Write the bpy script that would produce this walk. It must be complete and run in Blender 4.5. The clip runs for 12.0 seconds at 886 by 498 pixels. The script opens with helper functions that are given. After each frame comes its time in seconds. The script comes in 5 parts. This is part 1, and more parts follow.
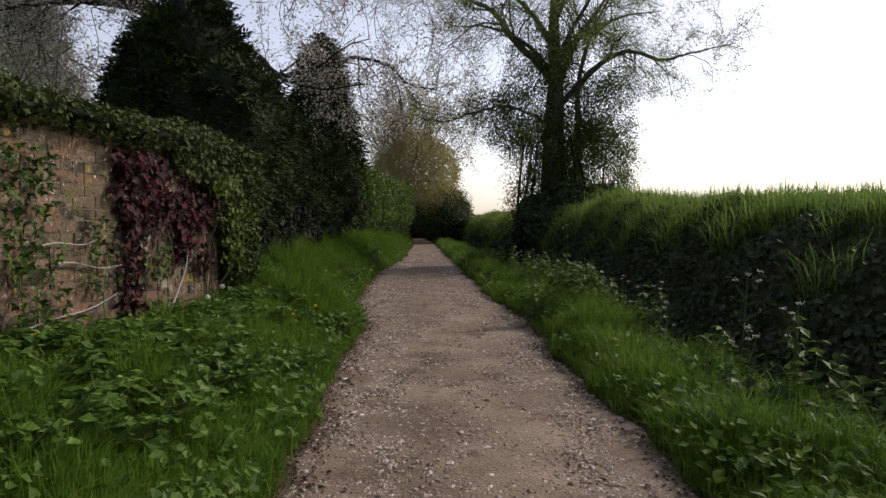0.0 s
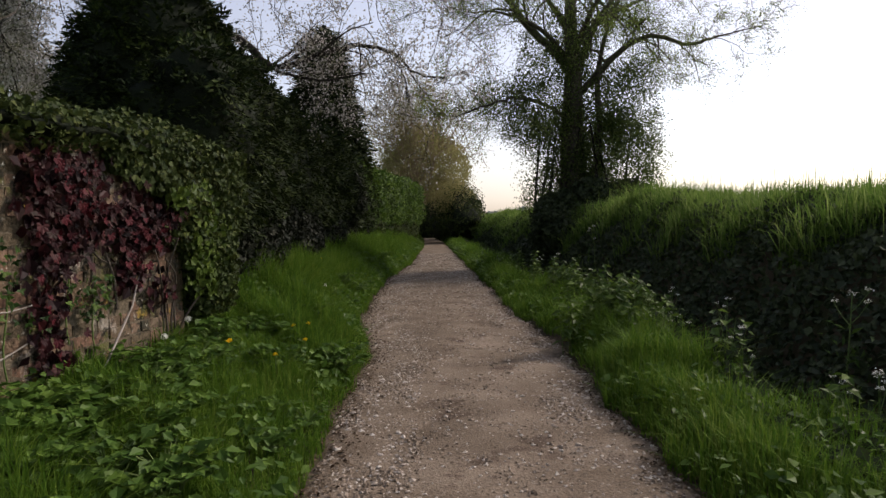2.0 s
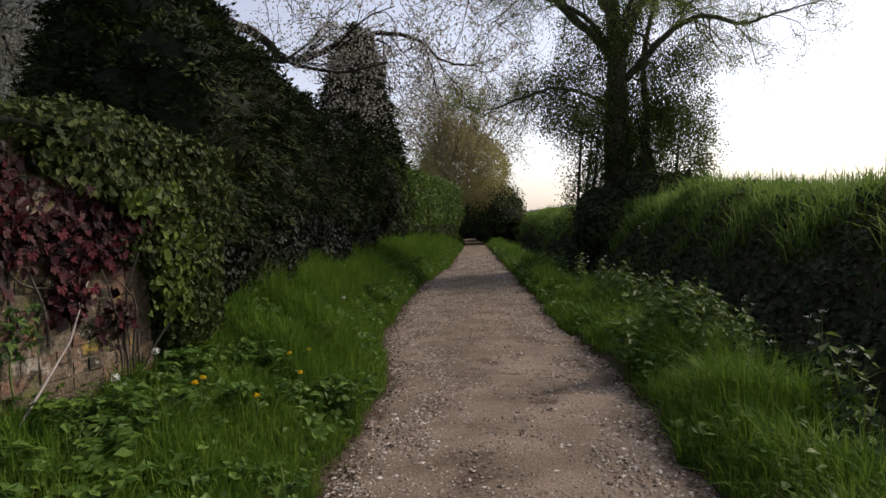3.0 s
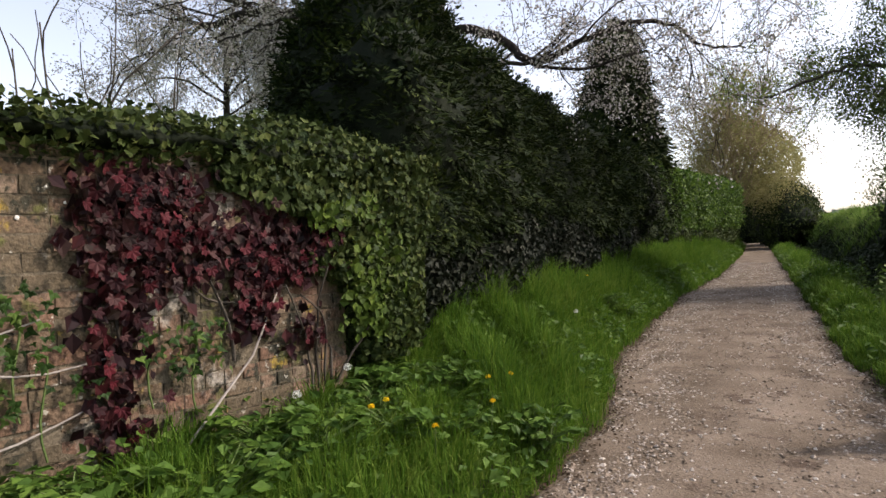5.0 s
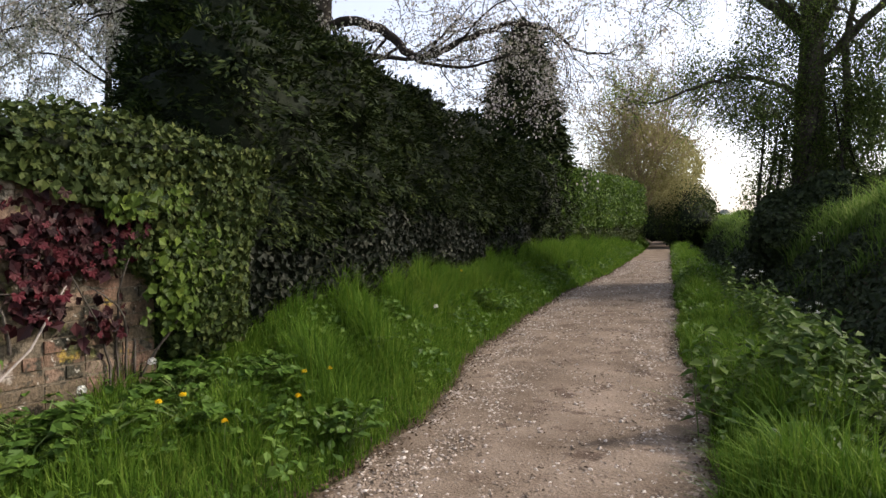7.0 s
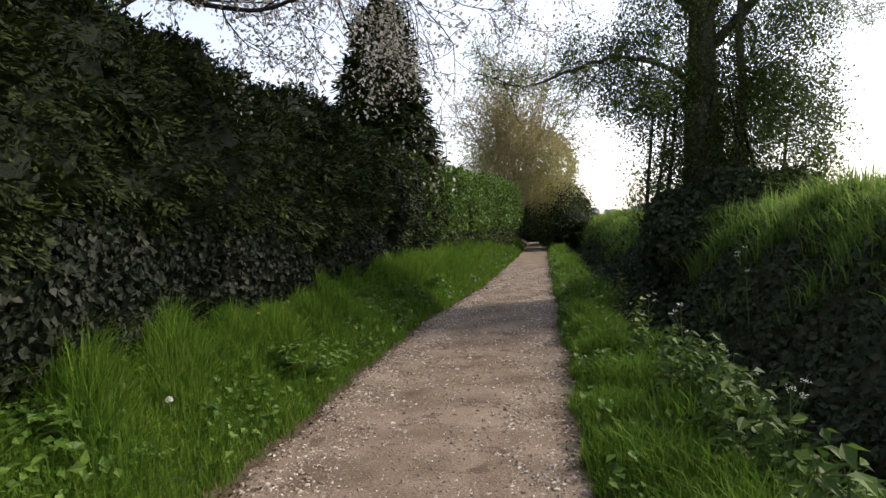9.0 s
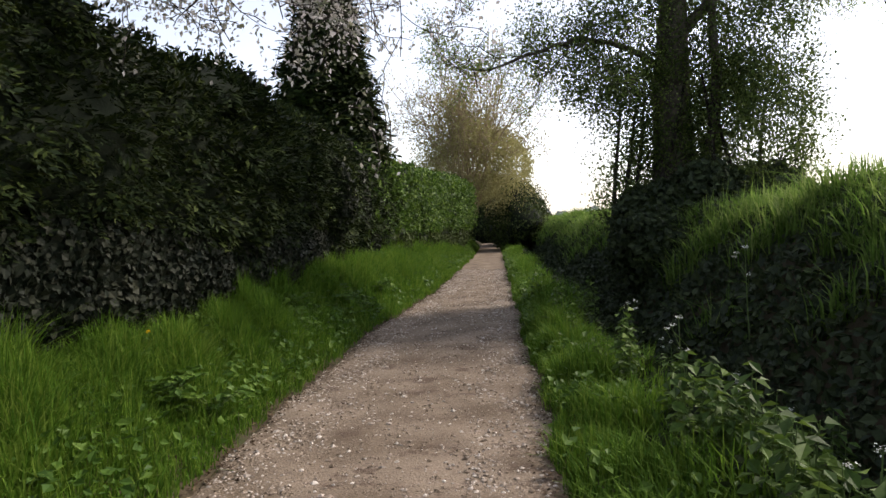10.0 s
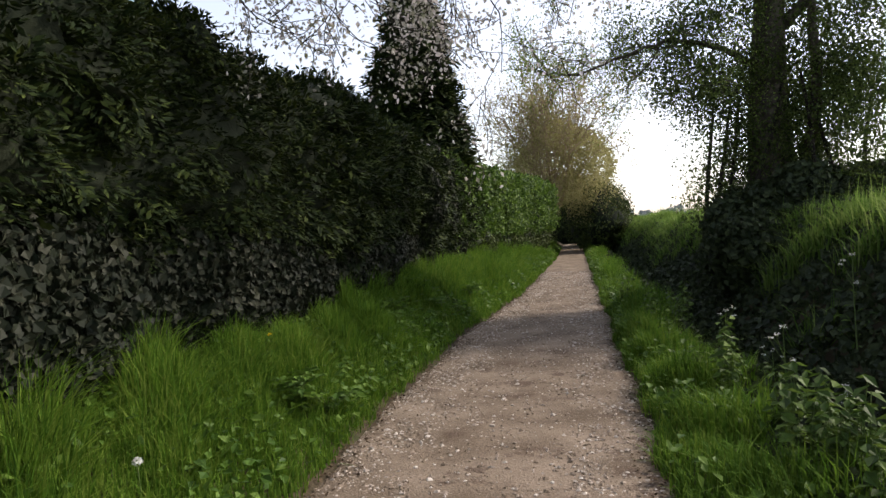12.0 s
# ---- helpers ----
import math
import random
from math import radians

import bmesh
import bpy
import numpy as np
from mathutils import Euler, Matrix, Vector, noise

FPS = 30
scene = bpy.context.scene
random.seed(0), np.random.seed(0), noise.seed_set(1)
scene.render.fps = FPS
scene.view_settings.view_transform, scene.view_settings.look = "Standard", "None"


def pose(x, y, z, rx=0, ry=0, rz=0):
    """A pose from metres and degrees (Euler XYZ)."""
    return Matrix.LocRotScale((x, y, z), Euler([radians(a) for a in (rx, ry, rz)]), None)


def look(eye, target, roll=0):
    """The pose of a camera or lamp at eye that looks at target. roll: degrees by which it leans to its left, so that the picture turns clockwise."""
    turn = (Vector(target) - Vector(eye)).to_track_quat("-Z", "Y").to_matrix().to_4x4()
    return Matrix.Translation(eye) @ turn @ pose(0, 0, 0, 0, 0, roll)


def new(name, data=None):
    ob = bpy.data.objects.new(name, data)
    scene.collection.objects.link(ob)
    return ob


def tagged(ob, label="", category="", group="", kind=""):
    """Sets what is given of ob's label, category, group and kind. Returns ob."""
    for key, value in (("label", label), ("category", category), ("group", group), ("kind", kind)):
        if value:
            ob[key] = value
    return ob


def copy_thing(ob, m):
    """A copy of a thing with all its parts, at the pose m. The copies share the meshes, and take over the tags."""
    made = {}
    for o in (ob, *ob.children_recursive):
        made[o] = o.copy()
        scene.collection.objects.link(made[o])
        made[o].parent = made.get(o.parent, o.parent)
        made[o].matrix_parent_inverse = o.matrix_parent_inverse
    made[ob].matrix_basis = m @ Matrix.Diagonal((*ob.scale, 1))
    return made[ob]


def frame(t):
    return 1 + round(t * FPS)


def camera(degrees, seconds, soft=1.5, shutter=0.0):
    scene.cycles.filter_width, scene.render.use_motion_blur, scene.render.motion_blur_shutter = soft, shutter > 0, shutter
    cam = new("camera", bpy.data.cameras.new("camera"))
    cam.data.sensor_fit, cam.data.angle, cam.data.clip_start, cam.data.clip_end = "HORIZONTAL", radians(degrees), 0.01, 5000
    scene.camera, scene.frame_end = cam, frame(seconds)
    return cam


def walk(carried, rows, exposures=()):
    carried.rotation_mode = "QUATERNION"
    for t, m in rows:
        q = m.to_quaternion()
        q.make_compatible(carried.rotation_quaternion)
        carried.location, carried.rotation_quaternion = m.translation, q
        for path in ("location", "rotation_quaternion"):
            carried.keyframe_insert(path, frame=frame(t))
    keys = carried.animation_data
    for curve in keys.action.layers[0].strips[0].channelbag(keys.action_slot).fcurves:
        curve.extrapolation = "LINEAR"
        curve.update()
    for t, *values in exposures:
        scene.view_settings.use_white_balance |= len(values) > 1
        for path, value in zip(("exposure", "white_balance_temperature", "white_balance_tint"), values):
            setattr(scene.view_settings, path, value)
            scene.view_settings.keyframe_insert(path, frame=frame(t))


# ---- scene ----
cam = camera(66.0, 12.0)
PATH = [
    (0, (0.99, 1, 1.13), (1.071, 2.997, 1.063), 0),
    (0.5, (0.95, 1.12, 1.13), (1.055, 3.117, 1.06), 0),
    (1, (0.92, 1.4, 1.2), (1.03, 3.397, 1.13), -0.2),
    (1.5, (0.93, 1.8, 1.23), (1.042, 3.797, 1.157), -0.6),
    (2, (0.98, 2.25, 1.24), (1.03, 4.247, 1.166), -1.1),
    (2.5, (1.02, 2.75, 1.28), (1.012, 4.747, 1.204), -1.6),
    (2.7, (1.06, 2.95, 1.27), (1.038, 4.947, 1.196), -1.9),
    (4.3, (1.355, 3.976, 1.248), (0.7, 5.865, 1.226), -3.5),
    (4.5, (1.366, 3.943, 1.269), (0.61, 5.795, 1.248), -3.2),
    (5, (1.422, 3.86, 1.293), (0.589, 5.678, 1.268), -2.6),
    (5.5, (1.582, 3.698, 1.324), (0.747, 5.515, 1.294), -2.4),
    (6, (1.862, 3.648, 1.346), (1.062, 5.48, 1.296), -1.4),
    (6.5, (2.057, 3.74, 1.341), (1.354, 5.611, 1.286), -1.2),
    (7, (2.048, 4.051, 1.305), (1.42, 5.95, 1.248), -1.1),
    (7.5, (2.001, 4.504, 1.329), (1.491, 6.437, 1.269), -1.1),
    (7.7, (1.994, 4.649, 1.32), (1.531, 6.594, 1.259), -1.0),
    (9.3, (1.933, 7.528, 1.492), (1.653, 9.507, 1.427), -2.1),
    (9.5, (1.917, 7.721, 1.479), (1.647, 9.701, 1.415), -2.0),
    (10, (1.84, 8.358, 1.42), (1.686, 10.352, 1.354), -1.9),
    (10.5, (1.707, 8.55, 1.454), (1.576, 10.545, 1.391), -2.0),
    (11, (1.657, 8.319, 1.439), (1.497, 10.312, 1.377), -2.2),
    (11.5, (1.656, 8.167, 1.468), (1.378, 10.147, 1.41), -2.3),
    (12, (1.694, 8.122, 1.5), (1.313, 10.085, 1.443), -2.2),
]
walk(cam, [(t, look(eye, target, roll)) for t, eye, target, roll in PATH],
     [(0, 0.15, 6800, 20), (2.7, 0.1, 6800, 20), (4.3, 0.55, 6700, 19), (5.5, 0.85, 6700, 19), (7.7, 0.85, 6700, 18), (9.5, 0.85, 6700, 17), (12, 0.85, 6700, 17)])

# ---- light ----
SUN_ELEV, SUN_AZ = 38.0, 62.0      # degrees; azimuth from +y towards +x
world = bpy.data.worlds.new("sky")
scene.world = world
world.use_nodes = True
wn = world.node_tree
sky = wn.nodes.new("ShaderNodeTexSky")
sky.sky_type = "NISHITA"
sky.sun_disc = False
sky.sun_elevation = radians(SUN_ELEV)
sky.sun_rotation = radians(SUN_AZ)
sky.air_density, sky.dust_density, sky.ozone_density = 1.0, 1.6, 1.0
haze = wn.nodes.new("ShaderNodeHueSaturation")      # thin high cloud
haze.inputs["Saturation"].default_value, haze.inputs["Value"].default_value = 0.62, 1.15
wn.links.new(sky.outputs[0], haze.inputs["Color"])
wn.links.new(haze.outputs[0], wn.nodes["Background"].inputs[0])
wn.nodes["Background"].inputs[1].default_value = 0.15
sun_data = bpy.data.lights.new("sun", "SUN")
sun_data.energy, sun_data.angle, sun_data.color = 2.6, radians(4.0), (1.0, 0.94, 0.84)
sun = new("sun", sun_data)
SUN_WAY = Vector((math.sin(radians(SUN_AZ)) * math.cos(radians(SUN_ELEV)),
                  math.cos(radians(SUN_AZ)) * math.cos(radians(SUN_ELEV)), math.sin(radians(SUN_ELEV))))
sun.matrix_world = look(SUN_WAY * 60, (0, 0, 0))

R = np.random.RandomState(7)


# ---- materials ----
def material(name, colours, scale=6.0, rough=0.8, bump=0.3, island=0.0, translucent=0.0, spec=0.14, fine=60.0, obj=0.0, patch=None, grain=0.45):
    """Noise-mixed colours; island or obj: how far single pieces differ."""
    m = bpy.data.materials.new(name)
    m.use_nodes = True
    n, l = m.node_tree.nodes, m.node_tree.links
    b = n["Principled BSDF"]
    b.inputs["Roughness"].default_value = rough
    b.inputs["Specular IOR Level"].default_value = spec
    g = n.new("ShaderNodeNewGeometry")
    big = n.new("ShaderNodeTexNoise")
    big.inputs["Scale"].default_value = scale
    big.inputs["Detail"].default_value = 6
    l.new(g.outputs["Position"], big.inputs["Vector"])
    value = big.outputs["Fac"]
    if island or obj:
        if island:
            src = g.outputs["Random Per Island"]
        else:
            src = n.new("ShaderNodeObjectInfo").outputs["Random"]
        mix = n.new("ShaderNodeMix")
        mix.inputs[0].default_value = island or obj
        l.new(value, mix.inputs[2])
        l.new(src, mix.inputs[3])
        value = mix.outputs[0]
    ramp = n.new("ShaderNodeValToRGB")
    while len(ramp.color_ramp.elements) < len(colours):
        ramp.color_ramp.elements.new(0.5)
    lo, hi = (0.12, 0.88) if (island or obj) else (0.3, 0.7)
    for i, c in enumerate(colours):
        e = ramp.color_ramp.elements[i]
        e.position = lo + (hi - lo) * i / max(1, len(colours) - 1)
        e.color = (*c, 1)
    l.new(value, ramp.inputs[0])
    col = ramp.outputs[0]
    small = n.new("ShaderNodeTexNoise")
    small.inputs["Scale"].default_value = fine
    small.inputs["Detail"].default_value = 4
    l.new(g.outputs["Position"], small.inputs["Vector"])
    for patch in ([patch] if isinstance(patch, tuple) else patch or []):
        pn = n.new("ShaderNodeTexNoise")
        pn.inputs["Scale"].default_value = patch[1]
        pn.inputs["Detail"].default_value = 8
        pn.inputs["Roughness"].default_value = 0.65
        l.new(g.outputs["Position"], pn.inputs["Vector"])
        pr = n.new("ShaderNodeMapRange")
        pr.inputs["From Min"].default_value, pr.inputs["From Max"].default_value = patch[2], patch[2] + 0.06
        l.new(pn.outputs["Fac"], pr.inputs["Value"])
        pm = n.new("ShaderNodeMix")
        pm.data_type = "RGBA"
        l.new(pr.outputs[0], pm.inputs[0])
        l.new(col, pm.inputs[6])
        pm.inputs[7].default_value = (*patch[0], 1)
        col = pm.outputs[2]
    mm = n.new("ShaderNodeMix")
    mm.data_type, mm.blend_type = "RGBA", "OVERLAY"
    mm.inputs[0].default_value = grain
    l.new(col, mm.inputs[6])
    l.new(small.outputs["Fac"], mm.inputs[7])
    col = mm.outputs[2]
    l.new(col, b.inputs["Base Color"])
    if bump:
        bn = n.new("ShaderNodeBump")
        bn.inputs["Strength"].default_value = bump
        bn.inputs["Distance"].default_value = 0.01
        l.new(small.outputs["Fac"], bn.inputs["Height"])
        l.new(bn.outputs[0], b.inputs["Normal"])
    if translucent:
        t = n.new("ShaderNodeBsdfTranslucent")
        l.new(col, t.inputs["Color"])
        sh = n.new("ShaderNodeMixShader")
        sh.inputs[0].default_value = translucent
        l.new(b.outputs[0], sh.inputs[1])
        l.new(t.outputs[0], sh.inputs[2])
        l.new(sh.outputs[0], n["Material Output"].inputs["Surface"])
    return m


M_SOIL = material("soil_and_moss", [(0.04, 0.034, 0.018), (0.065, 0.05, 0.03), (0.032, 0.045, 0.014)], 3.0, 0.95, 0.6)
M_FIELD = material("field_green", [(0.07, 0.15, 0.025), (0.1, 0.19, 0.035), (0.08, 0.16, 0.03)], 0.25, 0.9, 0.5, fine=9.0)
M_PATH = material("trodden_gravel", [(0.1, 0.075, 0.05), (0.165, 0.127, 0.09), (0.24, 0.19, 0.14)], 1.6, 0.95, 1.0, fine=70.0, patch=[((0.09, 0.064, 0.045), 2.2, 0.57), ((0.05, 0.036, 0.025), 13.0, 0.66), ((0.26, 0.225, 0.18), 38.0, 0.6)], grain=0.7)
M_STONE = material("gravel_stone", [(0.15, 0.115, 0.08), (0.22, 0.172, 0.125), (0.3, 0.245, 0.19), (0.52, 0.47, 0.4)], 20.0, 0.85, 0.3, island=0.8)
M_PEBBLE = material("pebble", [(0.15, 0.115, 0.08), (0.22, 0.172, 0.125), (0.3, 0.245, 0.19), (0.52, 0.47, 0.4)], 20.0, 0.85, 0.3, obj=0.8)
M_GRASS = material("grass_blade", [(0.028, 0.068, 0.009), (0.064, 0.138, 0.014), (0.105, 0.19, 0.02), (0.185, 0.25, 0.045)], 0.9, 0.7, 0.0, island=0.55, translucent=0.4, spec=0.08)
M_BANKGRASS = material("bank_grass_blade", [(0.04, 0.085, 0.014), (0.09, 0.165, 0.028), (0.15, 0.23, 0.05), (0.24, 0.28, 0.1)], 0.6, 0.7, 0.0, island=0.55, translucent=0.55, spec=0.08)
M_WEED = material("broad_weed_leaf", [(0.034, 0.075, 0.013), (0.065, 0.128, 0.019), (0.13, 0.21, 0.036)], 1.2, 0.5, 0.0, island=0.6, translucent=0.3)
M_NETTLE = material("nettle_leaf", [(0.03, 0.06, 0.012), (0.065, 0.115, 0.02), (0.12, 0.18, 0.035)], 2.0, 0.55, 0.0, island=0.6, translucent=0.28)
# last, yellowish tone paints sunlit spray tips onto scattered leaves
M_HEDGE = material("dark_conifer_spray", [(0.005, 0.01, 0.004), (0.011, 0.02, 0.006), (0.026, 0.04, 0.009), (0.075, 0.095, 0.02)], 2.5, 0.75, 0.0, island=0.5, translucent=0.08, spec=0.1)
# near-black core: shade deep inside the foliage is put into its colour
M_CORE = material("foliage_shade_core", [(0.006, 0.01, 0.005), (0.014, 0.018, 0.009)], 3.0, 0.95, 0.6)
M_LIGHTHEDGE = material("clipped_green_leaf", [(0.016, 0.036, 0.008), (0.05, 0.098, 0.014), (0.13, 0.2, 0.03)], 1.2, 0.55, 0.0, island=0.6, translucent=0.3)
M_IVY = material("ivy_leaf", [(0.014, 0.024, 0.008), (0.03, 0.046, 0.012), (0.05, 0.07, 0.018), (0.082, 0.092, 0.022)], 1.6, 0.6, 0.0, island=0.55, translucent=0.14, spec=0.08)
M_IVYNEW = material("young_ivy_leaf", [(0.03, 0.054, 0.01), (0.06, 0.1, 0.015), (0.11, 0.155, 0.026)], 3.0, 0.5, 0.0, island=0.6, translucent=0.25, spec=0.12)
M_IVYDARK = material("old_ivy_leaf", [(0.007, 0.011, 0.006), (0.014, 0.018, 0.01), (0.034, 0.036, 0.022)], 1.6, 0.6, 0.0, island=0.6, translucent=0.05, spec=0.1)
M_CREEPER = material("creeper_leaf", [(0.008, 0.003, 0.003), (0.02, 0.005, 0.006), (0.045, 0.009, 0.01), (0.035, 0.024, 0.018)], 2.0, 0.55, 0.0, island=0.7, translucent=0.12, spec=0.15)
M_CREEPERLEAF = material("creeper_single_leaf", [(0.009, 0.004, 0.004), (0.022, 0.006, 0.007), (0.075, 0.01, 0.014), (0.05, 0.033, 0.028)], 2.0, 0.6, 0.0, obj=0.75, translucent=0.1, spec=0.1)
M_IVYLEAF = material("ivy_single_leaf", [(0.012, 0.022, 0.009), (0.026, 0.042, 0.014), (0.045, 0.066, 0.02), (0.1, 0.125, 0.025)], 1.6, 0.55, 0.0, obj=0.6, translucent=0.12, spec=0.1)
# leaf tones carry the shade of the bank face turned from the sun
M_BRAMBLE = material("shade_darkened_bramble_leaf", [(0.012, 0.02, 0.008), (0.028, 0.042, 0.016), (0.06, 0.078, 0.03)], 1.2, 0.6, 0.0, island=0.6, translucent=0.2, spec=0.2)
M_BARK = material("grey_brown_bark", [(0.03, 0.025, 0.02), (0.07, 0.058, 0.045), (0.11, 0.095, 0.075)], 9.0, 0.9, 0.9, fine=45.0)
M_BARKDARK = material("dark_bark", [(0.012, 0.01, 0.009), (0.03, 0.025, 0.02), (0.05, 0.042, 0.035)], 9.0, 0.9, 0.9, fine=45.0)
M_TWIG = material("pale_brown_twig", [(0.16, 0.115, 0.075), (0.25, 0.185, 0.125), (0.33, 0.26, 0.18)], 2.0, 0.8, 0.2, island=0.5)
M_SPRING = material("spring_leaf", [(0.1, 0.15, 0.03), (0.17, 0.24, 0.05), (0.27, 0.33, 0.09)], 2.0, 0.5, 0.0, island=0.7, translucent=0.55)
M_BLOSSOM = material("pale_blossom_leaf", [(0.16, 0.17, 0.1), (0.34, 0.32, 0.28), (0.6, 0.56, 0.54)], 2.0, 0.6, 0.0, island=0.75, translucent=0.45)
# sunlight on the tree's ivy is put into these lighter greens
M_TREEIVY = material("sunlit_ivy_leaf", [(0.02, 0.035, 0.01), (0.045, 0.07, 0.016), (0.085, 0.12, 0.025), (0.17, 0.21, 0.06)], 0.9, 0.45, 0.0, island=0.55, translucent=0.45, spec=0.2)
M_WHITE = material("white_petal", [(0.6, 0.6, 0.52), (0.75, 0.75, 0.68)], 8.0, 0.6, 0.0, island=0.5, translucent=0.2)
M_YELLOW = material("dandelion_yellow", [(0.75, 0.5, 0.01), (0.85, 0.62, 0.02)], 30.0, 0.6, 0.0, island=0.5, translucent=0.2)
M_BUSHTREE = material("olive_new_leaf", [(0.17, 0.155, 0.06), (0.26, 0.24, 0.1), (0.36, 0.33, 0.16)], 0.8, 0.6, 0.0, island=0.6, translucent=0.55)
M_LITTER = material("dead_leaf", [(0.03, 0.02, 0.012), (0.07, 0.045, 0.026), (0.12, 0.085, 0.05)], 6.0, 0.9, 0.0, island=0.7)
M_STEM = material("green_stem", [(0.07, 0.12, 0.03), (0.12, 0.16, 0.05)], 8.0, 0.6, 0.1)
M_CANE = material("weathered_cane", [(0.22, 0.19, 0.16), (0.33, 0.3, 0.26)], 12.0, 0.8, 0.3)
M_BRICK = material("old_brick", [(0.06, 0.05, 0.032), (0.12, 0.092, 0.058), (0.15, 0.088, 0.058), (0.2, 0.16, 0.11)], 9.0, 0.92, 0.9, obj=0.6, patch=[((0.3, 0.27, 0.22), 2.6, 0.6), ((0.04, 0.038, 0.026), 7.0, 0.54), ((0.1, 0.1, 0.035), 4.0, 0.57), ((0.27, 0.19, 0.04), 6.5, 0.62), ((0.4, 0.38, 0.31), 21.0, 0.62)], grain=0.85)
M_BRICKREST = material("old_brick_far", [(0.06, 0.05, 0.032), (0.12, 0.092, 0.058), (0.15, 0.088, 0.058), (0.2, 0.16, 0.11)], 9.0, 0.92, 0.9, island=0.6, patch=[((0.3, 0.27, 0.22), 2.6, 0.6), ((0.04, 0.038, 0.026), 7.0, 0.54), ((0.1, 0.1, 0.035), 4.0, 0.57), ((0.27, 0.19, 0.04), 6.5, 0.62), ((0.4, 0.38, 0.31), 21.0, 0.62)], grain=0.85)
M_MORTAR = material("lime_mortar", [(0.085, 0.07, 0.046), (0.14, 0.115, 0.078), (0.07, 0.06, 0.04)], 5.0, 0.95, 0.9, patch=((0.05, 0.045, 0.03), 9.0, 0.56), grain=0.8)
M_LIME = material("white_lime_spot", [(0.55, 0.52, 0.46), (0.7, 0.68, 0.62)], 20.0, 0.9, 0.3)
# distance haze is mixed into this pale grey
M_FAR = material("haze_tinted_far_wood", [(0.2, 0.22, 0.22), (0.27, 0.29, 0.29)], 0.05, 1.0, 0.0, island=0.4)


# ---- building helpers ----
def mesh_data(name, verts, faces, mat):
    me = bpy.data.meshes.new(name)
    v = np.asarray(verts, dtype=np.float32).reshape(-1, 3)
    me.from_pydata(v.tolist(), [], [tuple(f) for f in (faces.tolist() if isinstance(faces, np.ndarray) else faces)])
    me.materials.append(mat)
    return me


def part(name, data, parent=None, label="", kind="", smooth=False):
    ob = new(name, data)
    if parent is not None:
        ob.parent = parent
        ob.matrix_parent_inverse = parent.matrix_world.inverted() if parent.type != "EMPTY" else Matrix.Translation(parent.location).inverted()
    if smooth:
        data.polygons.foreach_set("use_smooth", [True] * len(data.polygons))
    return tagged(ob, label, kind=kind)


def thing(name, place, label, category, group=""):
    ob = new(name)
    ob.location = place
    ob.empty_display_size = 0.1
    return tagged(ob, label, category, group)


def unit(a):
    return a / np.maximum(np.linalg.norm(a, axis=1, keepdims=True), 1e-9)


def leaves(P, N, size, width=0.6, spread=0.7, droop=0.3, fold=0.12, rs=None, outward=0.0):
    """Kite-shaped folded leaves at P whose faces look along N, roughly."""
    rs = rs or R
    n = len(P)
    size = np.broadcast_to(np.asarray(size, float), (n,)) * rs.uniform(0.6, 1.35, n)
    nn = unit(N + rs.normal(0, spread, (n, 3)))
    d = rs.normal(0, 1, (n, 3))
    d[:, 2] -= droop * 2.5
    d = unit(d - nn * np.sum(d * nn, axis=1, keepdims=True))
    if outward:
        d = unit(N * outward + rs.normal(0, 0.55, (n, 3)) + np.array([[0, 0, -droop]]))
        nn = np.array([[0, 0, 1.0]]) + rs.normal(0, spread, (n, 3))
        nn = unit(nn - d * np.sum(d * nn, axis=1, keepdims=True))
    s = np.cross(nn, d)
    a = (size * 0.5)[:, None]
    w = (size * 0.5 * width)[:, None]
    base = P - d * a
    tip = P + d * a
    left = P - d * a * 0.15 - s * w + nn * a * fold * 2
    right = P - d * a * 0.15 + s * w + nn * a * fold * 2
    v = np.stack([base, left, tip, right], 1).reshape(-1, 3)
    k = np.arange(n)[:, None] * 4
    f = np.concatenate([k + np.array([[0, 2, 1]]), k + np.array([[0, 3, 2]])], 1).reshape(-1, 3)
    return v, f


def blades(P, h, w, lean=0.5, rs=None):
    """Bent grass blades of height h and width w that root at P."""
    rs = rs or R
    n = len(P)
    h = np.broadcast_to(np.asarray(h, float), (n,)) * rs.uniform(0.55, 1.35, n)
    w = np.broadcast_to(np.asarray(w, float), (n,)) * rs.uniform(0.7, 1.3, n)
    a = rs.uniform(0, 2 * math.pi, n)
    out = np.stack([np.cos(a), np.sin(a), np.zeros(n)], 1)
    side = np.stack([-np.sin(a), np.cos(a), np.zeros(n)], 1) * (w * 0.5)[:, None]
    ln = (np.abs(rs.normal(0, lean, n)) * h)[:, None]
    up = np.array([[0, 0, 1.0]])
    mid = P + up * (h * 0.6)[:, None] + out * ln * 0.35
    tip = P + up * (h * (1 - 0.15 * np.minimum(1.5, ln[:, 0] / h)))[:, None] + out * ln
    v = np.stack([P - side, P + side, mid + side * 0.75, mid - side * 0.75, tip], 1).reshape(-1, 3)
    k = np.arange(n)[:, None] * 5
    f = [tuple(q) for q in (k + np.array([[0, 1, 2, 3]])).tolist()] + [tuple(q) for q in (k + np.array([[3, 2, 4]])).tolist()]
    return v, f


def join(*sets):
    vs, fs, o = [], [], 0
    for v, f in sets:
        vs.append(np.asarray(v, float).reshape(-1, 3))
        fs.extend([tuple(i + o for i in q) for q in (f.tolist() if isinstance(f, np.ndarray) else f)])
        o += len(vs[-1])
    return np.concatenate(vs), fs


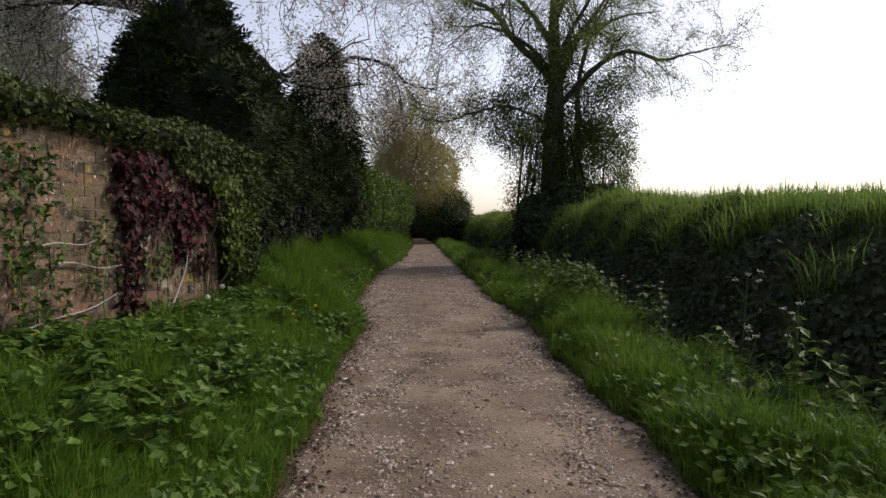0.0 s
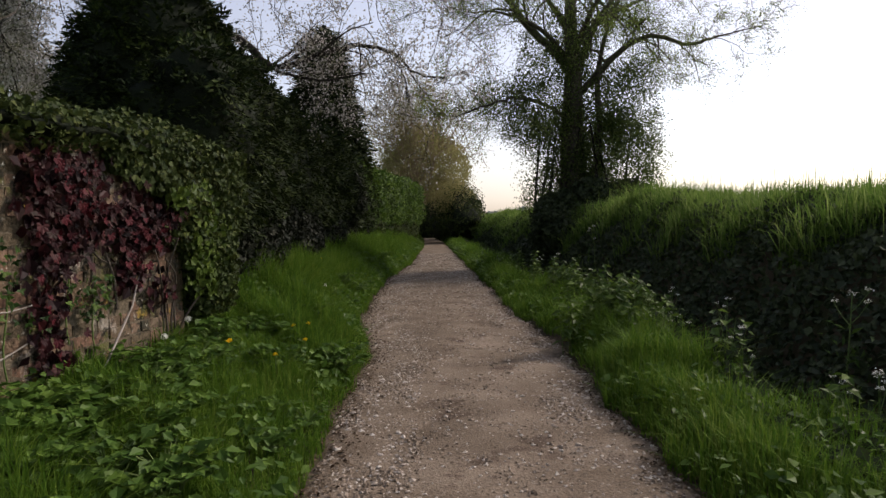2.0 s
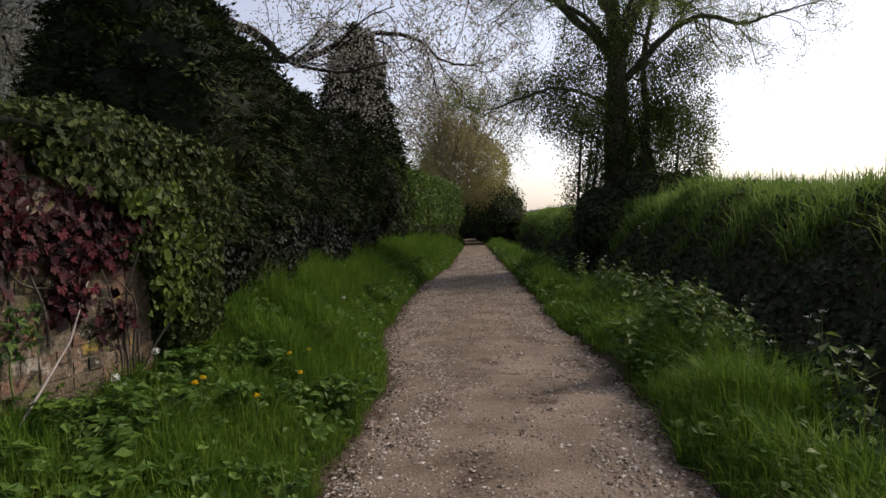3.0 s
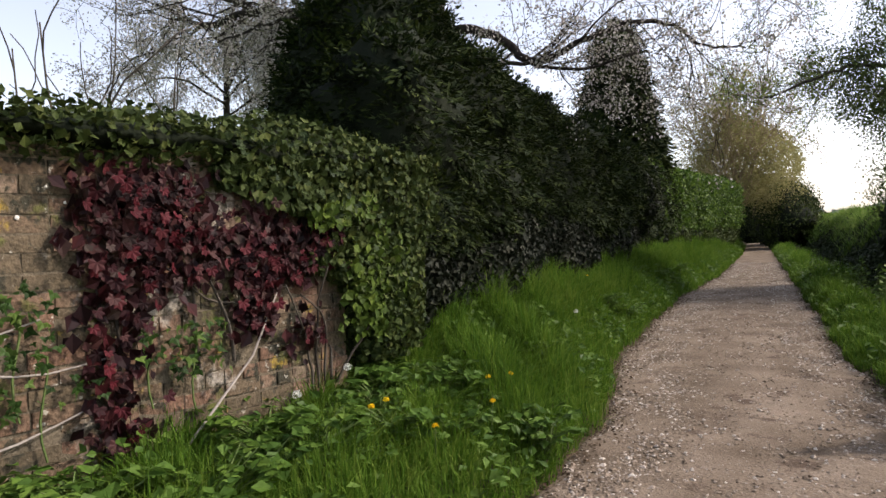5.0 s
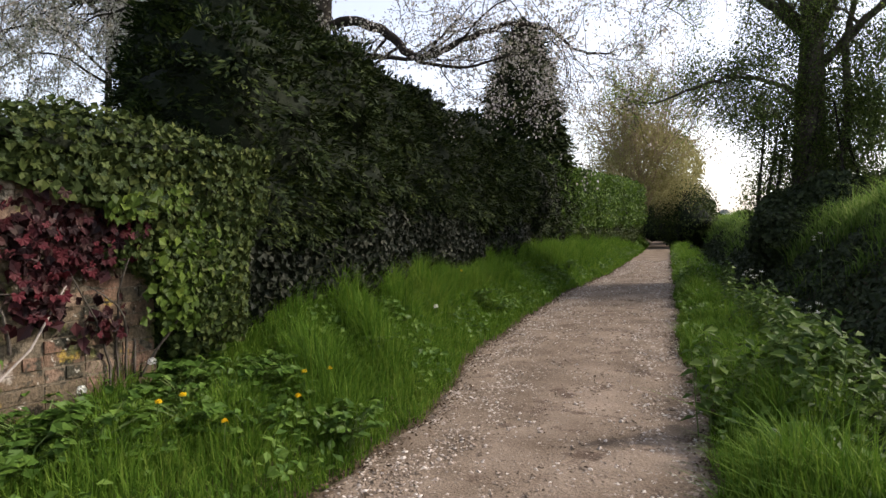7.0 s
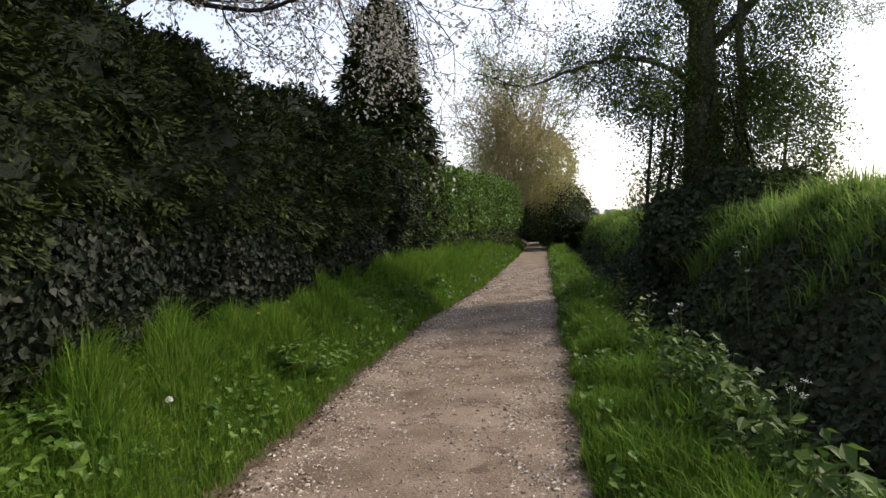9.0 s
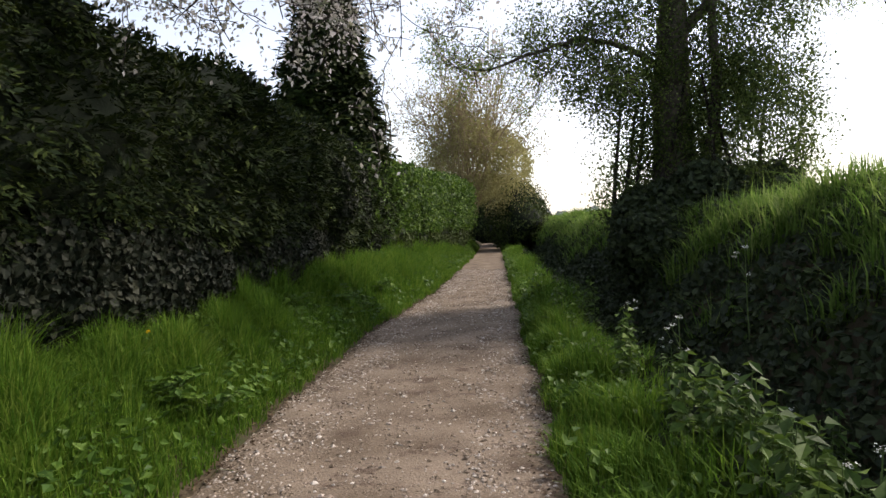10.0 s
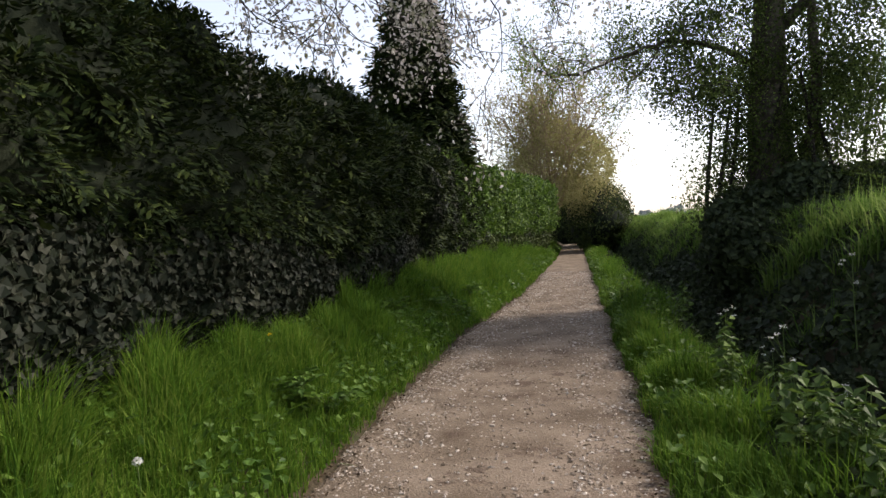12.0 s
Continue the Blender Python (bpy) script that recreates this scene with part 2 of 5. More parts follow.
def tube(points, radii, sides=6):
    """A tapered tube through the points."""
    p = np.asarray(points, float)
    r = np.asarray(radii, float)
    t = unit(np.gradient(p, axis=0))
    ref = np.array([0.31, 0.17, 0.93]) if abs(t[0][2]) < 0.9 else np.array([1.0, 0.1, 0.0])
    a = unit(np.cross(t, ref[None]))
    b = np.cross(t, a)
    ang = np.linspace(0, 2 * math.pi, sides, endpoint=False)
    v = (p[:, None] + r[:, None, None] * (a[:, None] * np.cos(ang)[None, :, None] + b[:, None] * np.sin(ang)[None, :, None])).reshape(-1, 3)
    f = []
    for i in range(len(p) - 1):
        for j in range(sides):
            k = (j + 1) % sides
            f.append((i * sides + j, i * sides + k, (i + 1) * sides + k, (i + 1) * sides + j))
    f.append(tuple(range(sides))[::-1])
    f.append(tuple((len(p) - 1) * sides + j for j in range(sides)))
    return v, f


def wander(start, way, length, steps, rs, curl=0.25, rise=0.0):
    p, d = np.array(start, float), np.array(way, float)
    d /= np.linalg.norm(d)
    out = [p.copy()]
    for _ in range(steps):
        d = d + rs.normal(0, curl, 3) * 0.5 + np.array([0, 0, rise])
        d /= np.linalg.norm(d)
        p = p + d * length / steps
        out.append(p.copy())
    return np.array(out), d


def limbs(start, way, length, radius, levels, rs, kids=4, curl=0.35, rise=0.02, shrink=0.62, angle=0.8, sets=None, tips=None, thin=0.004):
    """A branch with its side branches; fills sets with tubes and tips with (place, way)."""
    steps = max(3, int(5 + levels))
    pts, d = wander(start, way, length, steps, rs, curl, rise)
    end = max(thin, radius * 0.35)
    sets.append(tube(pts, np.linspace(radius, end, len(pts)), 7 if radius > 0.05 else (5 if radius > 0.015 else 3)))
    if levels == 0:
        for i in range(1, len(pts)):
            tips.append((pts[i], d))
        return
    n = kids + rs.randint(0, 2)
    for j in range(n):
        f = 0.25 + 0.75 * (j + rs.rand()) / n
        i = min(len(pts) - 2, int(f * (len(pts) - 1)))
        base = pts[i] + (pts[i + 1] - pts[i]) * (f * (len(pts) - 1) - i if i < len(pts) - 1 else 0)
        t = pts[i + 1] - pts[i]
        t /= np.linalg.norm(t)
        w = t + rs.normal(0, angle, 3) * 0.75
        limbs(base, w, length * shrink * rs.uniform(0.7, 1.2), max(thin, radius * 0.42 * rs.uniform(0.8, 1.1)), levels - 1, rs, kids, curl, rise, shrink, angle, sets, tips, thin)


def sample(v, f, n, rs=None):
    """n points on a mesh, with their normals."""
    rs = rs or R
    tri = []
    for q in f:
        for i in range(1, len(q) - 1):
            tri.append((q[0], q[i], q[i + 1]))
    tri = np.array(tri)
    a, b, c = v[tri[:, 0]], v[tri[:, 1]], v[tri[:, 2]]
    nn = np.cross(b - a, c - a)
    area = np.linalg.norm(nn, axis=1)
    pick = rs.choice(len(tri), n, p=area / area.sum())
    u, w = rs.rand(n), rs.rand(n)
    flip = u + w > 1
    u[flip], w[flip] = 1 - u[flip], 1 - w[flip]
    P = a[pick] + (b - a)[pick] * u[:, None] + (c - a)[pick] * w[:, None]
    return P, unit(nn[pick])


def noisy(v, amount, scale, tall=1.0, seed=0.0):
    """Uneven by noise; tall: how much finer it is upwards."""
    out = np.array(v, float)
    for i, p in enumerate(out):
        q = Vector((p[0], p[1], p[2] * tall)) * scale + Vector((seed, seed, seed))
        k = noise.noise_vector(q) * amount + noise.noise_vector(q * 2.7) * amount * 0.4
        out[i] = p + np.array(k)
    return out


def blob(centre, radii, amount=0.25, scale=0.8, seed=0.0, rings=14, segs=20):
    """An uneven rounded mass."""
    v, f = [], []
    for i in range(rings + 1):
        th = math.pi * i / rings
        for j in range(segs):
            ph = 2 * math.pi * j / segs
            v.append((centre[0] + radii[0] * math.sin(th) * math.cos(ph), centre[1] + radii[1] * math.sin(th) * math.sin(ph), centre[2] + radii[2] * math.cos(th)))
    for i in range(rings):
        for j in range(segs):
            k = (j + 1) % segs
            f.append((i * segs + j, (i + 1) * segs + j, (i + 1) * segs + k, i * segs + k))
    return noisy(np.array(v), amount, scale, seed=seed), f


def loft(stations, profile, amount=0.12, scale=1.2, seed=0.0, tall=1.0, fine=30):
    """A long mass: stations (y, x_face, z0, z1, depth); profile of (u, w), u back from the face, w up from z0, both 0 to 1."""
    v, f = [], []
    a = np.array(profile)
    u = np.linspace(0, len(a) - 1, fine)
    profile = np.stack([np.interp(u, np.arange(len(a)), a[:, 0]), np.interp(u, np.arange(len(a)), a[:, 1])], 1)
    m = len(profile)
    for y, x, z0, z1, dep in stations:
        for u, w in profile:
            v.append((x - u * dep, y, z0 + w * (z1 - z0)))
    for i in range(len(stations) - 1):
        for j in range(m - 1):
            f.append((i * m + j, (i + 1) * m + j, (i + 1) * m + j + 1, i * m + j + 1))
    f.append(tuple(range(m))[::1])
    f.append(tuple((len(stations) - 1) * m + j for j in range(m))[::-1])
    v = noisy(np.array(v), amount, scale, tall, seed)
    return noisy(v, amount * 0.45, scale * 3.1, tall, seed + 5), f


def smooth(a, lo, hi):
    t = np.clip((np.asarray(a, float) - lo) / (hi - lo), 0, 1)
    return t * t * (3 - 2 * t)


def edge_left(y):
    y = np.asarray(y, float)
    return 0.43 - 0.31 * smooth(y, 8.6, 11.4) * (1 - smooth(y, 16, 24)) + 0.022 * np.clip(y - 18, 0, 20) + 0.025 * np.sin(y * 1.7) + 0.02 * np.sin(y * 5.3 + 1) + 0.012 * np.sin(y * 13.0)


def edge_right(y):
    y = np.asarray(y, float)
    return 2.15 + 0.13 * np.exp(-((y - 8.6) / 1.7) ** 2) + 0.03 * np.sin(y * 1.3 + 2) + 0.03 * np.sin(y * 4.4) + 0.02 * np.sin(y * 11.0)


def ground_z(x, y):
    """The height of the ground."""
    x, y = np.asarray(x, float), np.asarray(y, float)
    bank = 0.37 + 0.35 * smooth(y, 6.8, 10.5)
    left = bank * np.clip((edge_left(y) - 0.03 - x) / 1.35, 0, 1) ** 0.85
    swell = 0.09 * smooth(x, 2.15, 2.5)
    ditch = -0.42 * smooth(x, 2.95, 3.4)
    rise = (1.32 + 0.38 * smooth(y, 5, 13)) * smooth(x, 3.35, 5.0)
    field = 0.006 * np.clip(x - 5.3, 0, 40)
    bumps = 0.03 * np.sin(x * 2.3 + y * 0.7) * np.sin(y * 1.9 - x) * (smooth(-x, -0.3, 0.3) + smooth(x, 2.3, 3.0))
    crest = (0.07 * np.sin(y * 0.9 + 1) + 0.05 * np.sin(y * 2.3 + x) + 0.04 * np.sin(y * 0.37)) * smooth(x, 4.2, 5.0)
    return left + swell + ditch + rise + field + bumps + crest


# ---- ground and path ----
def axis(*spans):
    out = []
    for lo, hi, n in spans:
        out.extend(np.linspace(lo, hi, n, endpoint=False))
    return np.array(out + [spans[-1][1]])


gx = axis((-900, -60, 8), (-60, -6, 12), (-6, -2, 14), (-2, 6.5, 90), (6.5, 12, 16), (12, 60, 16), (60, 900, 10))
gy = axis((-400, -20, 6), (-20, 0, 12), (0, 32, 130), (32, 60, 50), (60, 150, 20), (150, 1500, 12))
GX, GY = np.meshgrid(gx, gy, indexing="ij")
gv = np.stack([GX, GY, ground_z(GX, GY) - 0.012 * ((GX > 0.2) & (GX < 2.3))], 2).reshape(-1, 3)
ny = len(gy)
ii, jj = np.meshgrid(np.arange(len(gx) - 1), np.arange(ny - 1), indexing="ij")
k = (ii * ny + jj).reshape(-1)
gf = np.stack([k, k + ny, k + ny + 1, k + 1], 1)
ground = part("ground", mesh_data("ground", gv, gf, M_SOIL), smooth=True)
ground.data.materials.append(M_FIELD)
mid = gv[gf].mean(axis=1)
ground.data.polygons.foreach_set("material_index", ((mid[:, 0] > 4.9) | (mid[:, 0] < -1.5)).astype(int))
tagged(ground, "earth verges with moss and a green field beyond", "ground", kind="structure")

py = np.arange(-12, 62, 0.12)
pu = np.linspace(0, 1, 22)
PY, PU = np.meshgrid(py, pu, indexing="ij")
PX = edge_left(PY) - 0.06 + (edge_right(PY) - edge_left(PY) + 0.12) * PU
PZ = 0.018 + 0.02 * np.sin(PU * math.pi) - 0.03 * (np.abs(PU - 0.5) > 0.47) + 0.006 * np.sin(PX * 9 + PY * 2) * np.sin(PY * 5)
pm = len(pu)
ii, jj = np.meshgrid(np.arange(len(py) - 1), np.arange(pm - 1), indexing="ij")
k = (ii * pm + jj).reshape(-1)
path = part("path", mesh_data("path", np.stack([PX, PY, PZ], 2).reshape(-1, 3), np.stack([k, k + 1, k + pm + 1, k + pm], 1), M_PATH), smooth=True)
tagged(path, "pale brown gravel footpath with loose stones", "path", kind="structure")


# ---- the old brick wall ----
WALL_A, WALL_B = Vector((-2.2, -1.6, 0)), Vector((-0.81, 7.3, 0))
WALL_DIR = (WALL_B - WALL_A).normalized()
WALL_N = Vector((WALL_DIR.y, -WALL_DIR.x, 0))       # towards the path
WALL_LEN = (WALL_B - WALL_A).length
WALL_BASE, WALL_TOP, WALL_THICK = 0.2, 1.77, 0.33


def on_wall(s, z, out=0.0):
    """A place s metres back from the wall's end, z up, out from its face."""
    p = WALL_B - WALL_DIR * s + WALL_N * out
    return np.array((p.x, p.y, z))


def wall_body():
    s0, s1 = 0.02, WALL_LEN
    v = [on_wall(s, z, o) for z in (WALL_BASE - 0.3, WALL_TOP - 0.01) for s, o in ((s0, -0.006), (s1, -0.006), (s1, -WALL_THICK), (s0, -WALL_THICK))]
    f = [(0, 1, 2, 3), (7, 6, 5, 4), (0, 4, 5, 1), (1, 5, 6, 2), (2, 6, 7, 3), (3, 7, 4, 0)]
    return mesh_data("wall_body", v, f, M_MORTAR)


brick_wall = part("wall_west", wall_body())
tagged(brick_wall, "old garden wall of weathered lichened bricks", "wall", kind="structure")


def core_and_leaves(parent, v, f, n, size, mat, leaf_name="foliage", out=0.06, width=0.6, spread=0.7, droop=0.3, core=M_CORE, rs=None, keep=None, outward=0.0, clump=0, tuft=0.06):
    rs = rs or R
    # solid dark core stands for the shade behind the leaves
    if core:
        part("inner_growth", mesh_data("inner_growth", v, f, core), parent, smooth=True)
    P, N = sample(v, f, n // max(1, clump), rs)
    if np.sum(N * (P - v.mean(axis=0))) < 0:
        N = -N
    P = P + N * (rs.rand(len(P))[:, None] ** 1.5) * out
    if clump:
        P, N = np.repeat(P, clump, axis=0), np.repeat(N, clump, axis=0)
        P = P + rs.normal(0, tuft, P.shape) * np.array([[1, 1, 0.5]])
    if keep is not None:
        ok = keep(P)
        P, N = P[ok], N[ok]
    lv, lf = leaves(P, N, size, width, spread, droop, rs=rs, outward=outward)
    return part(leaf_name, mesh_data(leaf_name, lv, lf, mat), parent)


def sprays(v, f, n, length, rs, per=18, droop=0.3, size=0.4, flat=0.3, keep=None):
    """Flat drooping fans of scale leaves that stand out from a mass, as on a cypress."""
    P, N = sample(v, f, n, rs)
    if np.sum(N * (P - v.mean(axis=0))) < 0:
        N = -N
    if keep is not None:
        ok = keep(P, N)
        P, N = P[ok], N[ok]
    n = len(P)
    ln = length * rs.uniform(0.6, 1.35, n)
    d = unit(N * np.array([[1.0, 1.0, 0.7]]) + rs.normal(0, 0.45, (n, 3)) + np.array([[0, 0, -droop]]))
    up = np.array([[0, 0, 1.0]]) + rs.normal(0, flat, (n, 3))
    up = unit(up - d * np.sum(d * up, axis=1, keepdims=True))
    side = np.cross(up, d)
    base = P - N * 0.05
    t = np.tile(np.linspace(0.1, 1.0, per), (n, 1)) + rs.normal(0, 0.04, (n, per))
    sg = np.where(np.arange(per) % 2 == 0, 1.0, -1.0)[None, :]
    reach = (0.42 * np.sin(np.clip(t, 0, 1) * 2.6) + 0.05) * rs.uniform(0.5, 1.2, (n, per))
    L = ln[:, None, None]
    C = base[:, None] + d[:, None] * t[:, :, None] * L + side[:, None] * (sg * reach)[:, :, None] * L * 0.6
    C = C - np.array([0, 0, 1.0]) * (droop * 0.35 * t ** 2)[:, :, None] * L
    w = unit((d[:, None] * 0.8 + side[:, None] * sg[:, :, None] * 0.75 + rs.normal(0, 0.22, (n, per, 3))).reshape(-1, 3))
    nn = np.repeat(up, per, axis=0) + rs.normal(0, 0.35, (n * per, 3))
    nn = unit(nn - w * np.sum(w * nn, axis=1, keepdims=True))
    cr = np.cross(nn, w)
    C = C.reshape(-1, 3)
    a = (np.repeat(ln, per) * size * 0.5 * rs.uniform(0.7, 1.25, n * per))[:, None]
    q = np.stack([C - w * a, C - w * a * 0.1 - cr * a * 0.34, C + w * a, C - w * a * 0.1 + cr * a * 0.34], 1).reshape(-1, 3)
    k = np.arange(n * per)[:, None] * 4
    return q, np.concatenate([k + np.array([[0, 2, 1]]), k + np.array([[0, 3, 2]])], 1).reshape(-1, 3)


# ---- dark hedge behind the wall ----
PROFILE = [(0.95, 0.0), (0.35, 0.0), (0.12, 0.12), (0.02, 0.3), (0.0, 0.5), (0.03, 0.7), (0.1, 0.85), (0.25, 0.96), (0.5, 1.0), (0.8, 0.96), (0.98, 0.8), (1.0, 0.4)]


rh = np.random.RandomState(17)


def dark_hedge():
    h = thing("conifer_hedge", (-1.6, 13, 0.7), "tall dark green conifer hedge, roughly clipped", "hedge")
    st = []
    for y in np.arange(8.0, 20.6, 0.16):
        lead = float(smooth(y, 8.2, 10.4))
        top = 2.75 + 0.55 * lead + 0.07 * math.sin(y * 1.7) + 0.12 * math.exp(-((y - 10.4) / 1.2) ** 2)
        face = -0.74 + 0.07 * math.sin(y * 0.9) - 0.16 * smooth(y, 8, 12)
        st.append((y, float(face), 1.2, top, 0.75 + 0.95 * lead))
    v, f = loft(st, PROFILE, 0.22, 1.1, tall=2.4, fine=44)
    v = noisy(v, 0.1, 2.6, 2.6, 31.0)
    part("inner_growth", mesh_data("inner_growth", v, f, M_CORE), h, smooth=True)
    near = sprays(v, f, 15000, 0.2, rh, 26, size=0.27, keep=lambda P, N: (P[:, 0] > -1.7) & (P[:, 1] < 14))
    back = sprays(v, f, 11000, 0.24, rh, 18, size=0.32, keep=lambda P, N: (P[:, 0] > -1.8) & (P[:, 1] >= 14))
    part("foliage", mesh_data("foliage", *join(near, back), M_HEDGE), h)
    return h


dark_hedge()
hump = thing("yew_bush", (-1.9, 9.0, 0.5), "broad dark green evergreen bush rising over the wall", "bush")
hv, hf = blob((-1.77, 9.6, 1.95), (0.86, 1.1, 2.05), 0.14, 0.9, 3.0, 34, 50)
hv = noisy(hv, 0.1, 3.0, 2.4, 8.0)
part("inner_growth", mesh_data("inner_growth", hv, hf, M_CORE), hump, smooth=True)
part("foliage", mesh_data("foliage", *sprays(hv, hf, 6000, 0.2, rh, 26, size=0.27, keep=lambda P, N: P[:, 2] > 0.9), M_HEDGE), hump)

# far end of this stretch stands for the clipped hedge's shaded start
mixed = thing("ivy_clad_hedge", (-1.4, 21.6, 0.7), "dark ivy-grown hedge stretch, its far end standing for shaded clipped hedge", "hedge")
mv, mf = loft([(y, -0.86 + 0.06 * math.sin(y * 1.3), 0.8, 3.2 + 0.1 * math.sin(y * 2.0), 1.5) for y in np.arange(20.0, 26.2, 0.2)], PROFILE, 0.18, 1.1, 5.0)
part("inner_growth", mesh_data("inner_growth", mv, mf, M_CORE), mixed, smooth=True)
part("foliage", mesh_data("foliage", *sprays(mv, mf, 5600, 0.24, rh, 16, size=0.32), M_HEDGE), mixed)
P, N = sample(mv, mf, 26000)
# share of bright leaves grows with y, painting the change from shade to sun
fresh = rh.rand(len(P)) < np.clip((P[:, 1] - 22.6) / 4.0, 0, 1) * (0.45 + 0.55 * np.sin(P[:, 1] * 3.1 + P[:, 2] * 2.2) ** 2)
part("clipped_leaves", mesh_data("clipped_leaves", *leaves(P[fresh] + N[fresh] * 0.12, N[fresh], 0.11, 0.7, 0.9), M_LIGHTHEDGE), mixed, "bright green clipped leaves, thickening as the hedge comes out of shade")
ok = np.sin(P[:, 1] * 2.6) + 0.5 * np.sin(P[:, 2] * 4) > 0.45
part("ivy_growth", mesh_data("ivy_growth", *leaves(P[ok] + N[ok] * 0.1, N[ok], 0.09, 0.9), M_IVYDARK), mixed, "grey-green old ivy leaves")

lhedge = thing("clipped_hedge", (-0.9, 31, 0.7), "clipped bright green leafy hedge", "hedge")
BOXY = [(0.95, 0.0), (0.3, 0.0), (0.06, 0.02), (0.0, 0.15), (0.0, 0.5), (0.02, 0.85), (0.06, 0.97), (0.16, 1.0), (0.5, 1.0), (0.86, 1.0), (0.98, 0.9), (1.0, 0.4)]
lv_, lf_ = loft([(y, -0.9 + 0.088 * (y - 24.0) + 0.05 * math.sin(y * 1.1), 1.3, 3.05 + 0.025 * (y - 25) + 0.06 * math.sin(y * 1.5), 1.6) for y in np.arange(25.6, 42.0, 0.3)], BOXY, 0.18, 1.2, 9.0)
core_and_leaves(lhedge, lv_, lf_, 60000, 0.11, M_LIGHTHEDGE, out=0.16, width=0.7, spread=0.9, clump=8, tuft=0.09)

# ivy that hangs along the hedge's foot
foot = thing("trailing_ivy", (-0.5, 31, 0.6), "ivy and green weeds below the clipped hedge", "ivy")
fv, ff = loft([(y, -0.92 + 0.088 * max(0.0, y - 24.0) + 0.08 * math.sin(y * 1.7), 0.5, 1.5, 0.7) for y in np.arange(24.6, 41.0, 0.3)], PROFILE, 0.14, 1.3, 12.0)
core_and_leaves(foot, fv, ff, 16000, 0.1, M_IVY, out=0.12, width=0.8, droop=0.4)
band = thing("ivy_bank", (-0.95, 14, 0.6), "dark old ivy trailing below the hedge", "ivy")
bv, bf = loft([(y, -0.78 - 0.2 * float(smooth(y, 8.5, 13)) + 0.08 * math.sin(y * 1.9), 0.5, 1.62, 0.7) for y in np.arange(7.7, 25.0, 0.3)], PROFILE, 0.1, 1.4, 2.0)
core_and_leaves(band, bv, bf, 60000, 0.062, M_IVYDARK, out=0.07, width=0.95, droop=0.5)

# ---- blossoming conifer ----
conifer = thing("conifer", (-2.4, 26.0, 0.7), "tall narrow dark conifer with pale climbing blossom", "tree")
part("trunk", mesh_data("trunk", *tube([(-2.4, 26.0, 0.5), (-2.4, 26.0, 3), (-2.4, 26.0, 7.0)], [0.16, 0.12, 0.03]), M_BARKDARK), conifer)


def cone(cx, cy, z0, z1, r, seed):
    v, f = [], []
    rings, segs = 16, 18
    for i in range(rings + 1):
        u = i / rings
        rr = r * (1 - u) ** 0.62 * (0.75 + 0.25 * math.sin(min(1, u * 5) * math.pi / 2)) + 0.06
        for j in range(segs):
            a = 2 * math.pi * j / segs
            v.append((cx + rr * math.cos(a), cy + rr * math.sin(a), z0 + (z1 - z0) * u))
    for i in range(rings):
        for j in range(segs):
            q = (j + 1) % segs
            f.append((i * segs + j, i * segs + q, (i + 1) * segs + q, (i + 1) * segs + j))
    return noisy(np.array(v), 0.22, 1.3, seed=seed), f


cv, cf = cone(-2.4, 26.0, 2.2, 8.1, 1.3, 4.0)
part("inner_growth", mesh_data("inner_growth", cv, cf, M_CORE), conifer, smooth=True)
part("foliage", mesh_data("foliage", *sprays(cv, cf, 2800, 0.5, rh, 14, droop=0.7), M_HEDGE), conifer)
P, N = sample(cv, cf, 900)
ok = (P[:, 2] > 3.4) & (np.sin(P[:, 0] * 5) * np.sin(P[:, 2] * 4.3 + P[:, 1]) + 0.4 * np.sin(P[:, 2] * 11) > 0.55)
v, f = leaves(P[ok] + N[ok] * 0.16, N[ok], 0.09, 0.9)
part("blossom", mesh_data("blossom", v, f, M_BLOSSOM), conifer, "pale cream flower clusters")


# ---- trees ----
def tree(name, label, base, trunk_pts, trunk_r, branches, rs, bark, leaf_mat, leaf_size, per_tip, scatter, levels=3, kids=4, leaf_droop=0.3, curl=0.35, rise=0.02, angle=0.8, keep=1.0, thin=0.004, shrink=0.62):
    t = thing(name, base, label, "tree")
    part("trunk", mesh_data("trunk", *tube(trunk_pts, trunk_r, 12), bark), t, smooth=True)
    sets, tips = [], []
    for start, way, length, radius in branches:
        one = []
        limbs(start, way, length, radius, levels, rs, kids, curl, rise, shrink, angle, one, tips, thin)
        part("limb", mesh_data("limb", *join(*one), bark), t, smooth=True)
    if per_tip:
        tp = np.array([p for p, d in tips])
        td = np.array([d for p, d in tips])
        if keep < 1:
            ok = rs.rand(len(tp)) < keep
            tp, td = tp[ok], td[ok]
        P = np.repeat(tp, per_tip, axis=0) + rs.normal(0, scatter, (len(tp) * per_tip, 3))
        v, f = leaves(P, np.repeat(td, per_tip, axis=0) * 0.3 + np.array([[0, 0, 0.6]]), leaf_size, 0.6, 0.9, leaf_droop, rs=rs)
        part("crown", mesh_data("crown", v, f, leaf_mat), t)
    return t


def bend(points, n=6):
    """A smooth line through the points."""
    p = np.array(points, float)
    q = np.concatenate([[2 * p[0] - p[1]], p, [2 * p[-1] - p[-2]]])
    out = []
    for i in range(1, len(q) - 2):
        for t in np.linspace(0, 1, n, endpoint=False):
            out.append(0.5 * (2 * q[i] + (q[i + 1] - q[i - 1]) * t + (2 * q[i - 1] - 5 * q[i] + 4 * q[i + 1] - q[i + 2]) * t ** 2
                              + (3 * q[i] - q[i - 1] - 3 * q[i + 1] + q[i + 2]) * t ** 3))
    return np.array(out + [p[-1]])


